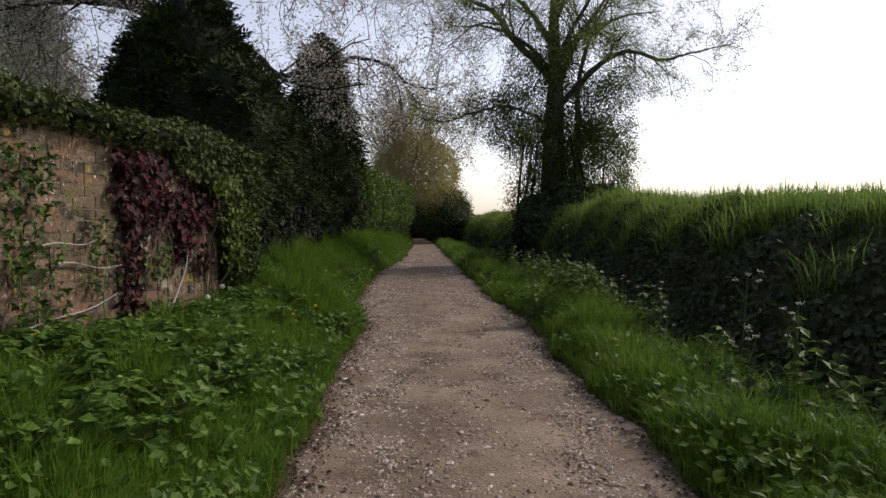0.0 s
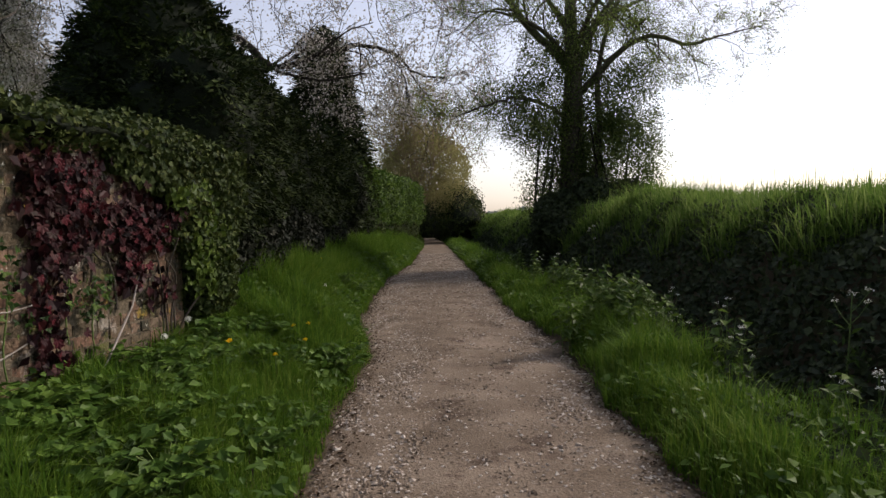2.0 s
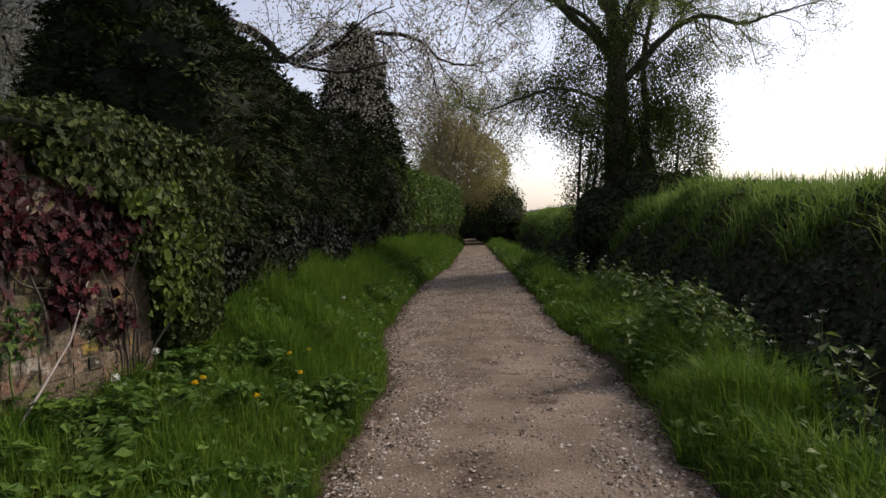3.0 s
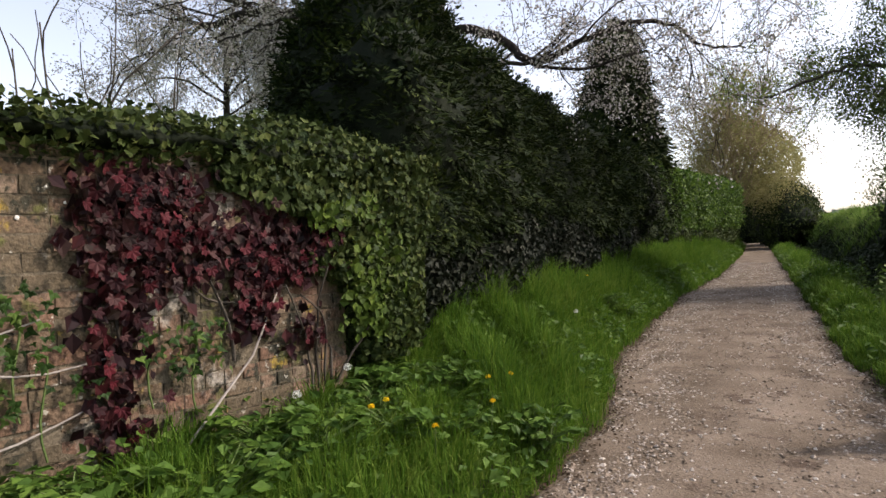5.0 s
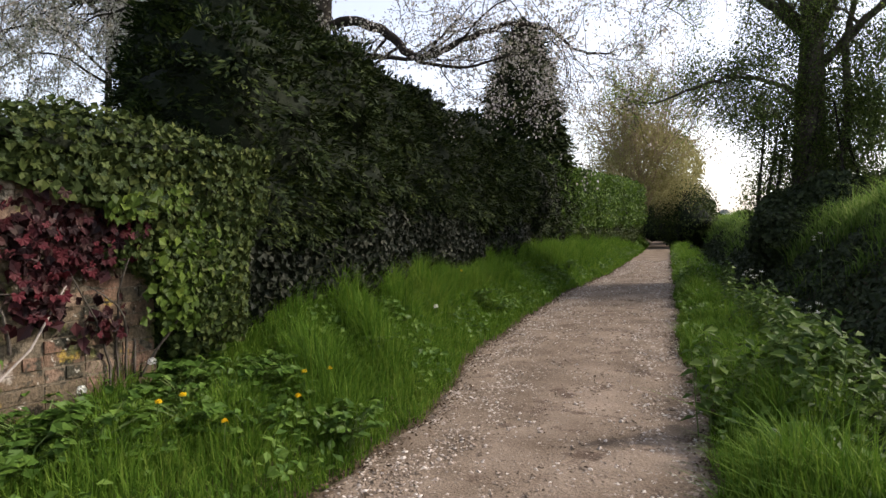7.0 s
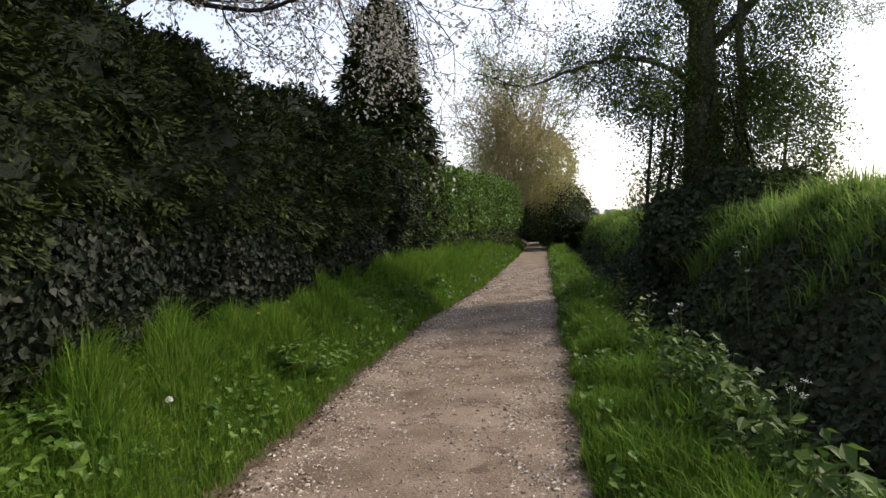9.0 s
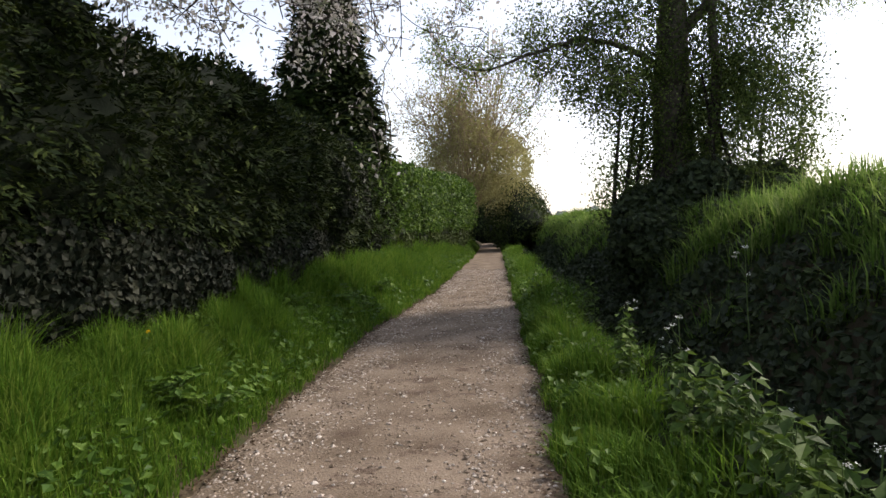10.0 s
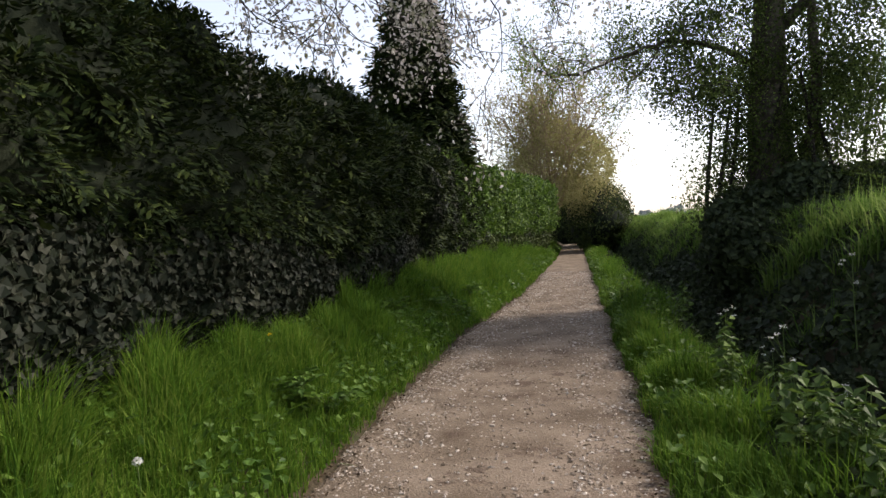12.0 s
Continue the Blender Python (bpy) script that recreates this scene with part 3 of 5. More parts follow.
def bough(owner, points, r0, r1, rs, bark, tips, side=10, length=1.3, levels=2, kids=4, rise=-0.03, begin=0.2, thin=0.004, curl=0.5):
    """A main limb along the points with twigs branching off it."""
    pts = bend(points)
    pts[1:-1] += rs.normal(0, 0.012, pts[1:-1].shape)
    rad = np.linspace(r0, r1, len(pts))
    sets = [tube(pts, rad, 8)]
    for j in range(side):
        f = begin + (1 - begin) * (j + rs.rand()) / side
        i = min(len(pts) - 2, int(f * (len(pts) - 1)))
        t = unit((pts[i + 1] - pts[i])[None])[0]
        w = t * 0.7 + rs.normal(0, 0.6, 3)
        limbs(pts[i], w, length * rs.uniform(0.6, 1.3), max(thin * 1.5, rad[i] * 0.42), levels, rs, kids, curl, rise, 0.6, 0.85, sets, tips, thin)
    return part("limb", mesh_data("limb", *join(*sets), bark), owner, smooth=True)


def leafage(owner, tips, mat, size, per_tip, scatter, rs, keep=1.0, name="crown", droop=0.4):
    tp = np.array([q for q, d in tips])
    tp = tp[rs.rand(len(tp)) < keep]
    P = np.repeat(tp, per_tip, axis=0) + rs.normal(0, scatter, (len(tp) * per_tip, 3))
    v, f = leaves(P, np.tile(np.array([[0, 0, 0.6]]), (len(P), 1)), size, 0.65, 0.9, droop, rs=rs)
    part(name, mesh_data(name, v, f, mat), owner)


# garden tree whose boughs reach over the hedge
rs = np.random.RandomState(21)
blossom_tree = thing("blossom_tree", (-3.4, 13.6, 0.6), "spreading garden tree with dark limbs and pale young leaves", "tree")
part("trunk", mesh_data("trunk", *tube(bend([(-3.4, 13.6, 0.4), (-3.35, 13.6, 1.6), (-3.2, 13.6, 2.8), (-3.05, 13.55, 4.3), (-2.9, 13.5, 5.6)]), np.linspace(0.32, 0.15, 25), 12), M_BARKDARK), blossom_tree, smooth=True)
tips = []
for pts, r0, n in (([(-3.05, 13.6, 4.5), (-2.34, 13.6, 4.47), (-1.88, 13.6, 4.22), (-1.55, 13.6, 3.9), (-1.2, 13.65, 3.88), (-0.65, 13.7, 4.1), (-0.07, 13.7, 4.22), (0.5, 13.7, 4.1), (0.87, 13.7, 3.75), (1.4, 13.7, 3.63)], 0.085, 15),
                   ([(-3.05, 13.55, 4.2), (-2.6, 13.4, 4.2), (-2.17, 13.3, 3.9), (-1.53, 13.3, 3.78), (-0.7, 13.2, 3.55), (0.1, 13.0, 3.6)], 0.06, 9),
                   ([(-2.95, 13.5, 5.2), (-2.0, 13.3, 5.5), (-1.0, 13.0, 5.4), (0.2, 12.8, 5.3), (1.2, 12.5, 4.9)], 0.08, 12),
                   ([(-2.95, 13.5, 4.9), (-2.2, 13.0, 5.3), (-1.2, 12.5, 5.6), (-0.2, 11.8, 5.9)], 0.07, 9),
                   ([(-2.95, 13.5, 5.4), (-2.4, 13.9, 6.4), (-1.5, 14.2, 7.2), (-0.4, 14.4, 7.4)], 0.08, 9),
                   ([(-3.1, 13.6, 4.4), (-3.6, 13.2, 4.95), (-4.5, 12.9, 5.0), (-5.2, 12.8, 5.0), (-6.0, 12.8, 5.15), (-6.8, 12.8, 5.1), (-7.2, 12.8, 5.2), (-7.75, 12.8, 5.55), (-8.7, 12.8, 5.95)], 0.13, 16),
                   ([(-5.6, 12.8, 5.05), (-6.2, 12.7, 5.35), (-6.9, 12.6, 5.7), (-7.8, 12.4, 6.0)], 0.06, 8),
                   ([(-3.1, 13.5, 4.6), (-3.3, 12.5, 5.1), (-3.75, 11.8, 5.6), (-4.4, 11.0, 6.0)], 0.12, 10),
                   ([(-3.1, 13.5, 4.3), (-3.75, 12.5, 4.72), (-4.74, 12.0, 4.6), (-5.6, 11.6, 4.3)], 0.06, 9),
                   ([(-3.0, 13.5, 5.4), (-3.6, 13.2, 6.6), (-4.6, 12.8, 7.4)], 0.08, 8)):
    bough(blossom_tree, pts, r0, 0.012, rs, M_BARKDARK, tips, n, 1.25)
leafage(blossom_tree, tips, M_BLOSSOM, 0.042, 6, 0.07, rs, 0.75, droop=0.6)

rs = np.random.RandomState(27)
garden_tree = thing("garden_tree", (-8.3, 14.6, 0.6), "weeping garden tree with a haze of small pale leaves", "tree")
part("trunk", mesh_data("trunk", *tube([(-8.3, 14.6, 0.4), (-8.2, 14.5, 1.8), (-7.9, 14.3, 3.4), (-7.7, 14.2, 5.6)], [0.12, 0.1, 0.07, 0.04], 8), M_BARKDARK), garden_tree, smooth=True)
tips = []
for i in range(17):
    a = rs.uniform(0, 2 * math.pi)
    z0 = rs.uniform(3.6, 5.6)
    rr = rs.uniform(1.6, 3.4)
    c, sn = math.cos(a), math.sin(a)
    bough(garden_tree, [(-7.8, 14.2, z0), (-7.8 + 0.4 * rr * c, 14.2 + 0.4 * rr * sn, z0 + 0.7), (-7.8 + 0.8 * rr * c, 14.2 + 0.8 * rr * sn, z0 + 0.4), (-7.8 + rr * c, 14.2 + rr * sn, z0 - 0.7), (-7.8 + 1.05 * rr * c, 14.2 + 1.05 * rr * sn, z0 - 1.7)], 0.025, 0.006, rs, M_BARKDARK, tips, 7, 0.9, rise=-0.09, thin=0.0035)
leafage(garden_tree, tips, M_BLOSSOM, 0.05, 8, 0.09, rs, 0.85, droop=0.8)

# hedgerow tree on the bank, its trunk wrapped in ivy
rs = np.random.RandomState(33)
OX, OY = 5.0, 20.5
oak = thing("roadside_tree", (OX, OY, 1.2), "ivy-clad hedgerow tree with thin spring leaves", "tree")
part("trunk", mesh_data("trunk", *tube(bend([(OX, OY, 0.8), (OX - 0.03, OY, 2.2), (OX - 0.04, OY, 3.8), (OX, OY, 5.2), (OX - 0.06, OY, 6.6), (OX, OY - 0.1, 8.6)]), np.linspace(0.42, 0.1, 31) + 0.12 * np.exp(-np.arange(31) / 3.0), 14), M_BARK), oak, smooth=True)
part("trunk_fork", mesh_data("trunk_fork", *tube(bend([(OX + 0.2, OY - 0.2, 1.0), (OX + 0.45, OY - 0.3, 2.4), (OX + 0.62, OY - 0.3, 3.6), (OX + 0.6, OY - 0.2, 5.0), (OX + 0.95, OY, 6.4), (OX + 1.5, OY, 7.6)]), np.linspace(0.13, 0.03, 31), 9), M_BARK), oak, smooth=True)
tips = []
for pts, r0, n, ln in (([(0, 0, 5.2), (-0.45, 0, 5.7), (-1.3, -0.1, 6.5), (-1.75, -0.2, 7.1), (-2.4, -0.3, 7.4), (-3.1, -0.4, 7.6), (-4.2, -0.5, 7.6)], 0.14, 13, 1.7),
                       ([(0, 0, 5.0), (0.54, 0, 6.3), (1.0, 0.1, 7.0), (1.5, 0.1, 7.7), (2.2, 0.2, 9.0)], 0.13, 11, 1.7),
                       ([(0.1, 0, 4.6), (0.5, -0.1, 5.0), (1.2, -0.3, 5.7), (1.95, -0.5, 6.0), (2.9, -0.6, 5.75), (3.55, -0.7, 5.9), (4.85, -0.8, 6.2)], 0.11, 15, 1.3),
                       ([(-0.1, 0, 3.9), (-0.8, -0.3, 4.3), (-1.6, -0.5, 4.45), (-2.25, -0.6, 4.3), (-3.2, -0.7, 4.0), (-3.9, -0.8, 4.1)], 0.06, 10, 1.0),
                       ([(-0.05, 0, 6.2), (-0.6, 0.3, 7.2), (-1.5, 0.6, 8.2), (-2.6, 0.8, 8.8)], 0.1, 10, 1.6),
                       ([(0, 0, 7.0), (0.3, -0.8, 8.0), (0.5, -1.6, 9.0)], 0.09, 8, 1.5),
                       ([(0, 0, 5.6), (0.2, -1.0, 6.4), (0.5, -2.2, 7.0), (0.6, -3.2, 7.3)], 0.09, 9, 1.4),
                       ([(0, 0, 6.0), (1.0, 0.5, 6.8), (2.2, 0.9, 7.4), (3.4, 1.0, 7.6)], 0.09, 10, 1.5),
                       ([(-0.1, 0, 5.4), (-0.9, -0.9, 6.0), (-2.0, -1.6, 6.3), (-3.0, -2.0, 6.2)], 0.08, 10, 1.3),
                       ([(0, 0, 8.4), (0.2, 0.2, 9.6), (0.1, 0.4, 10.8)], 0.08, 7, 1.5)):
    bough(oak, [(OX + x, OY + y, z) for x, y, z in pts], r0, 0.012, rs, M_BARK, tips, n, ln, 2, 5, 0.0, thin=0.0045)
leafage(oak, tips, M_SPRING, 0.038, 6, 0.1, rs, 0.8)
rs = np.random.RandomState(35)
ivy_mass = []
for c, r, sd, n in (((0, 0, 2.2), (0.75, 0.6, 1.3), 1.0, 11000), ((0, 0, 4.3), (0.55, 0.5, 1.7), 2.0, 8000), ((-1.2, -0.2, 4.1), (0.95, 0.8, 0.8), 3.0, 8000), ((-0.85, -0.1, 2.6), (0.45, 0.5, 1.3), 6.0, 5500),
                    ((1.1, -0.6, 2.5), (0.95, 0.9, 1.6), 4.0, 16000), ((1.35, -0.4, 4.1), (0.8, 0.8, 1.2), 7.0, 8000), ((0.6, -0.2, 3.6), (0.6, 0.6, 1.3), 14.0, 5000), ((-0.5, 0, 5.9), (0.9, 0.8, 1.0), 8.0, 4000),
                    ((0.9, 0, 6.0), (1.1, 0.9, 1.2), 9.0, 5000), ((-1.9, -0.3, 4.6), (0.7, 0.6, 0.6), 11.0, 2500)):
    v, f = blob((OX + c[0], OY + c[1], c[2]), r, 0.45, 1.6, sd, 12, 16)
    P, N = sample(v, f, n // 34, rs)
    P = P - N * (rs.rand(len(P))[:, None] ** 1.3 - 0.2) * 0.6
    P, N = np.repeat(P, 46, axis=0), np.repeat(N, 46, axis=0)
    P = P + rs.normal(0, 0.14, P.shape)
    ivy_mass.append(leaves(P, N, 0.046, 0.8, 0.9, 0.5, rs=rs))
part("ivy_growth", mesh_data("ivy_growth", *join(*ivy_mass), M_TREEIVY), oak, "glossy dark ivy round the trunk")
for sx, sy, ln in ((-1.0, -0.3, 2.6), (-0.8, -0.4, 2.7), (-1.15, -0.1, 2.4), (-0.6, -0.3, 2.8), (0.95, -0.5, 2.6), (1.3, -0.2, 2.4), (0.5, -0.7, 2.8)):
    pts, _ = wander((OX + sx, OY + sy, 1.0), (0.1 if sx < 0 else -0.05, 0, 1), ln, 6, rs, 0.12)
    part("ivy_stem", mesh_data("ivy_stem", *tube(pts, np.linspace(0.05, 0.02, len(pts)), 6), M_BARKDARK), oak)

rs = np.random.RandomState(41)
br = []
for i in range(38):
    a = rs.uniform(0, 2 * math.pi)
    lean = rs.uniform(0.15, 0.75)
    br.append(((0.35 + 0.5 * math.cos(a), 45 + 0.8 * math.sin(a), rs.uniform(2.0, 4.4)), (lean * math.cos(a), lean * math.sin(a), 1.0), rs.uniform(4.0, 6.1), 0.05))
lane_tree = tree("lane_tree", "round bushy tree with bare brown twigs and thin new leaves", (-0.6, 45, 0.6),
     [(-0.6, 45, 0.3), (-0.5, 45, 1.6), (-0.2, 45, 2.8), (0.2, 45, 4.0)], [0.26, 0.22, 0.18, 0.1], br, rs, M_TWIG, M_BUSHTREE, 0.13, 3, 0.22, levels=2, kids=5, curl=0.25, rise=0.02, keep=0.7, thin=0.012, shrink=0.5)
P = []
for c, r, n in (((0.5, 44.5, 4.9), (2.6, 2.0, 2.3), 7000), ((2.5, 44.6, 3.7), (1.4, 1.6, 1.9), 5500), ((-1.3, 44.2, 4.0), (1.3, 1.6, 1.8), 3500)):
    v, f = blob(c, r, 0.4, 0.7, n * 0.01, 10, 14)
    q, N = sample(v, f, n // 10, rs)
    q = np.repeat(q - N * (rs.rand(len(q))[:, None] - 0.2) * 1.2, 12, axis=0)
    P.append(q + rs.normal(0, 0.3, q.shape))
P = np.concatenate(P)
v, f = leaves(P, rs.normal(0, 1, P.shape), 0.1, 0.55, rs=rs)
part("lower_crown", mesh_data("lower_crown", v, f, M_BUSHTREE), lane_tree)

# dark growth on both sides of the lane under the tree
for x, y, z, r in ((3.2, 46, 1.6, (1.1, 2.6, 1.6)), (-1.2, 49, 1.6, (1.3, 3.0, 1.7)), (3.0, 54, 2.0, (1.5, 3.5, 2.2)), (1.2, 62, 2.6, (2.6, 1.5, 3.0))):
    s = thing("lane_shrub", (x, y, float(ground_z(x, y))), "dark shrub crowding the shaded lane", "shrub", "shrubs at the lane's end")
    v, f = blob((x, y, z), r, 0.6, 0.9, x, 12, 18)
    core_and_leaves(s, v, f, 6000, 0.15, M_IVY, out=0.6, width=0.6)
v, f = blob((1.2, 52, 5.2), (2.8, 4.5, 2.0), 0.4, 0.6, 8.0, 10, 16)
s = thing("lane_canopy_tree", (-1.5, 52, 0.6), "tree arching over the dark lane", "tree")
part("trunk", mesh_data("trunk", *tube([(-1.5, 52, 0.3), (-1.3, 52, 2.5), (0.2, 52, 4.6)], [0.25, 0.2, 0.1]), M_BARKDARK), s)
core_and_leaves(s, v, f, 9000, 0.2, M_BUSHTREE, out=0.5, core=None)

# ---- distant woods ----
far = []
rs = np.random.RandomState(51)
for i in range(70):
    x = 12 + i * 3.4 + rs.normal(0, 1)
    h = rs.uniform(2.2, 4.4)
    v, f = blob((x, 230 + rs.normal(0, 8), 2 + h * 0.5), (h * 0.45, 2, h * 0.6), 0.9, 0.5, i * 1.7, 8, 12)
    P, N = sample(v, f, 260, rs)
    far.append(leaves(P, N, 0.9, 0.7, rs=rs))
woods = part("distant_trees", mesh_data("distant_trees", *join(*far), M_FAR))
tagged(woods, "far line of bare trees beyond the field, paled by painted haze", "trees", kind="stuff")


# ---- grass ----
def turf(name, label, n, region, height, width, mat, rs, lean=0.45, zf=ground_z):
    x, y = region(n, rs)
    P = np.stack([x, y, zf(x, y) - 0.01], 1)
    h = height(x, y) if callable(height) else height
    v, f = blades(P, h, width(x, y) if callable(width) else width, lean, rs)
    return tagged(part(name, mesh_data(name, v, f, mat)), label, "grass", kind="stuff")


def near_y(n, rs, lo, hi, power=1.8):
    return lo + (hi - lo) * rs.rand(n) ** power


def tufty(x, y, s=1.3, o=0.0):
    return 0.6 + 0.5 * np.sin(x * 3.1 * s + y * 1.7 * s + o) * np.sin(y * 2.3 * s - x * 1.1 + o) + 0.35 * np.sin(x * 7 + y * 5 * s)


def left_region(n, rs):
    y = near_y(n, rs, 2.2, 52, 2.1)
    u = rs.rand(n)
    return edge_left(y) - 0.02 - 0.06 * rs.rand(n) - u * (edge_left(y) + 1.0 + 0.25 * (y < 7)), y


def right_region(n, rs):
    y = near_y(n, rs, 1.5, 52, 2.1)
    return edge_right(y) + 0.02 + 0.06 * rs.rand(n) + rs.rand(n) ** 1.1 * (0.8 + 0.12 * np.sin(y * 1.4)), y


def bank_region(n, rs):
    y = near_y(n, rs, 2, 60, 1.5)
    x = 3.7 + rs.rand(n) ** 0.8 * 2.1
    keep = tufty(x, y, 0.9, 5) + 1.4 * (x - 4.95 + 0.35 * smooth(y, 9, 13)) > 0.3
    return x[keep], y[keep]


def field_region(n, rs):
    y = 3 + 90 * rs.rand(n) ** 1.6
    return 5.2 + 9 * rs.rand(n) ** 1.6 * (0.4 + y / 30), y


rg = np.random.RandomState(61)
wd = lambda x, y: 0.0045 + 0.0004 * y
turf("verge_grass", "lush spring grass along the bank by the hedge", 205000, left_region, lambda x, y: 0.09 + 0.3 * np.clip(tufty(x, y), 0.15, 1.3) * np.clip((edge_left(y) - x) * 1.5, 0.12, 1) * (0.5 + 0.5 * smooth(y, 6.6, 8.2)), wd, M_GRASS, rg, 0.7)
turf("ditch_grass", "bright tufted grass beside the ditch", 95000, right_region, lambda x, y: 0.1 + 0.24 * np.clip(tufty(x, y, 1.1, 2), 0, 1.3) * np.clip((x - edge_right(y)) * 2.5, 0.2, 1), wd, M_GRASS, rg, 0.7)
turf("bank_grass", "rough grass on the field bank", 120000, bank_region, lambda x, y: 0.2 + 0.22 * np.clip(tufty(x, y, 0.9, 5), 0, 1.3), lambda x, y: 0.008 + 0.0006 * y, M_BANKGRASS, rg, 0.85)
turf("field_crop", "green crop growing in the field", 36000, field_region, lambda x, y: 0.3 + 0.1 * tufty(x, y, 0.4), lambda x, y: 0.012 + 0.0009 * y, M_BANKGRASS, rg, 0.4)


def crest_region(n, rs):
    return 4.6 + 1.2 * rs.rand(n), near_y(n, rs, 3, 40, 1.3)


turf("crest_stalks", "thin seeding grass stalks on the bank top", 1500, crest_region, 0.55, lambda x, y: 0.004 + 0.0004 * y, M_BANKGRASS, rg, 0.2)


def start_region(n, rs):
    yy = -6 + 8.3 * rs.rand(n)
    left = rs.rand(n) < 0.5
    return np.where(left, edge_left(yy) - 0.03 - 1.7 * rs.rand(n), edge_right(yy) + 0.03 + 1.2 * rs.rand(n)), yy


turf("trailing_grass", "verge grass where the walk begins", 18000, start_region, 0.2, 0.011, M_GRASS, rg, 0.7)


# ---- bramble and undergrowth on the shaded bank ----
def scatter_leaves(name, label, category, x, y, lift, size, mat, rs, width=0.75, up=0.6):
    P = np.stack([x, y, ground_z(x, y) + lift], 1)
    N = np.tile(np.array([[-0.6, -0.3, up]]), (len(x), 1))
    v, f = leaves(P, N, size, width, 0.7, 0.35, rs=rs)
    return tagged(part(name, mesh_data(name, v, f, mat)), label, category, kind="stuff")


rb = np.random.RandomState(71)
n = 84000
y = near_y(n, rb, 2.5, 48, 1.5)
x = 2.95 + 2.1 * rb.rand(n) ** 1.15 + 0.3 * np.sin(y * 0.9) * rb.rand(n)
scatter_leaves("bramble", "bramble and ivy covering the ditch bank, coloured dark for its shade", "undergrowth", x, y, (0.02 + 0.26 * rb.rand(n) * np.clip(tufty(x, y, 0.9, 3), 0.2, 1.3)), 0.055 + 0.0022 * y, M_BRAMBLE, rb)

for cx, cy, cz, r in ((4.6, 19.6, 1.4, (0.7, 0.7, 0.6)), (6.0, 19.7, 1.5, (0.8, 0.7, 0.6)), (4.2, 18.8, 1.0, (0.5, 0.9, 0.5)), (5.3, 19.3, 1.5, (0.7, 0.6, 0.6))):
    s = thing("scrub_bush", (cx, cy, float(ground_z(cx, cy))), "dark scrub at the foot of the hedgerow tree", "bush", "scrub under the tree")
    v, f = blob((cx, cy, cz), r, 0.25, 1.2, cx, 10, 16)
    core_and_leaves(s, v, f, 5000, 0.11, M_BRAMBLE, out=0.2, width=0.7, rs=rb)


# ---- ivy on the wall ----
def wall_points(n, s0, s1, z0, z1, out0, out1, rs):
    s, z, o = rs.uniform(s0, s1, n), rs.uniform(z0, z1, n), rs.uniform(out0, out1, n)
    P = np.array([WALL_B.x, WALL_B.y, 0]) - s[:, None] * np.array(WALL_DIR) + o[:, None] * np.array(WALL_N)
    P[:, 2] = z
    return P, s, z


WN = np.array(WALL_N)
rv = np.random.RandomState(81)
ivy = thing("wall_ivy", tuple(on_wall(-0.2, 0.5, 0.05)), "thick ivy capping the wall and hanging down its end", "ivy")
cap_v, cap_f = [], []
ss = np.arange(-0.5, 9.2, 0.1)
ring = 12
for q, s in enumerate(ss):
    hgt = 0.075 + 0.025 * math.sin(s * 2.3) + 0.08 * math.exp(-((s - 0.1) / 0.5) ** 2) + 0.03 * float(smooth(s, 1.8, 2.8))
    for a in np.linspace(0, 2 * math.pi, ring, endpoint=False):
        cap_v.append(on_wall(s, 1.79 + hgt * math.sin(a) * (1.0 if math.sin(a) > 0 else 0.55), -0.14 + 0.26 * math.cos(a)))
for q in range(len(ss) - 1):
    for j in range(ring):
        m = (j + 1) % ring
        cap_f.append((q * ring + j, q * ring + m, (q + 1) * ring + m, (q + 1) * ring + j))
cap_f.append(tuple(range(ring))[::-1])
cap_v = noisy(np.array(cap_v), 0.06, 4.0, seed=2.0)
core_and_leaves(ivy, cap_v, cap_f, 26000, 0.04, M_IVY, "cap_foliage", out=0.09, width=0.9, droop=0.2, rs=rv)
ev, ef = [], []
for z in np.linspace(0, 1, 12):
    zz = 0.62 + 1.3 * z
    half = 0.3 + 0.22 * z
    mids = -0.38 + 0.06 * math.sin(z * 5)
    for a in np.linspace(0, 2 * math.pi, 16, endpoint=False):
        ev.append(on_wall(mids + half * math.cos(a), zz, -0.1 + 0.22 * math.sin(a)))
for q in range(11):
    for j in range(16):
        m = (j + 1) % 16
        ef.append((q * 16 + j, (q + 1) * 16 + j, (q + 1) * 16 + m, q * 16 + m))
ev = noisy(np.array(ev), 0.08, 2.5, seed=6.0)
core_and_leaves(ivy, ev, ef, 12000, 0.043, M_IVY, "end_foliage", out=0.1, width=0.9, droop=0.5, rs=rv)
P, s, z = wall_points(3800, -0.2, 0.95, 0.8, 1.85, 0.01, 0.1, rv)
edge = 0.28 + 0.75 * smooth(z, 1.35, 1.75) - 0.45 * smooth(-z, -1.25, -0.75) + 0.1 * np.sin(z * 17)
P = P[s < edge]
v, f = leaves(P, np.tile(WN, (len(P), 1)), 0.058, 0.95, 0.45, 0.5, rs=rv)
part("face_foliage", mesh_data("face_foliage", v, f, M_IVY), ivy)
P, s, z = wall_points(2600, -0.5, 0.5, 0.7, 1.6, 0.1, 0.19, rv)
ok = (np.hypot((s + 0.2) / 0.3, (z - 1.02) / 0.3) + 0.25 * rv.randn(len(s)) < 0.9) | ((np.abs(z - 1.5 + 0.2 * s) < 0.07) & (s > -0.1) & (s < 0.4) & (rv.rand(len(s)) < 0.6))
v, f = leaves(P[ok], np.tile(WN, (int(ok.sum()), 1)), 0.055, 0.95, 0.45, 0.5, rs=rv)
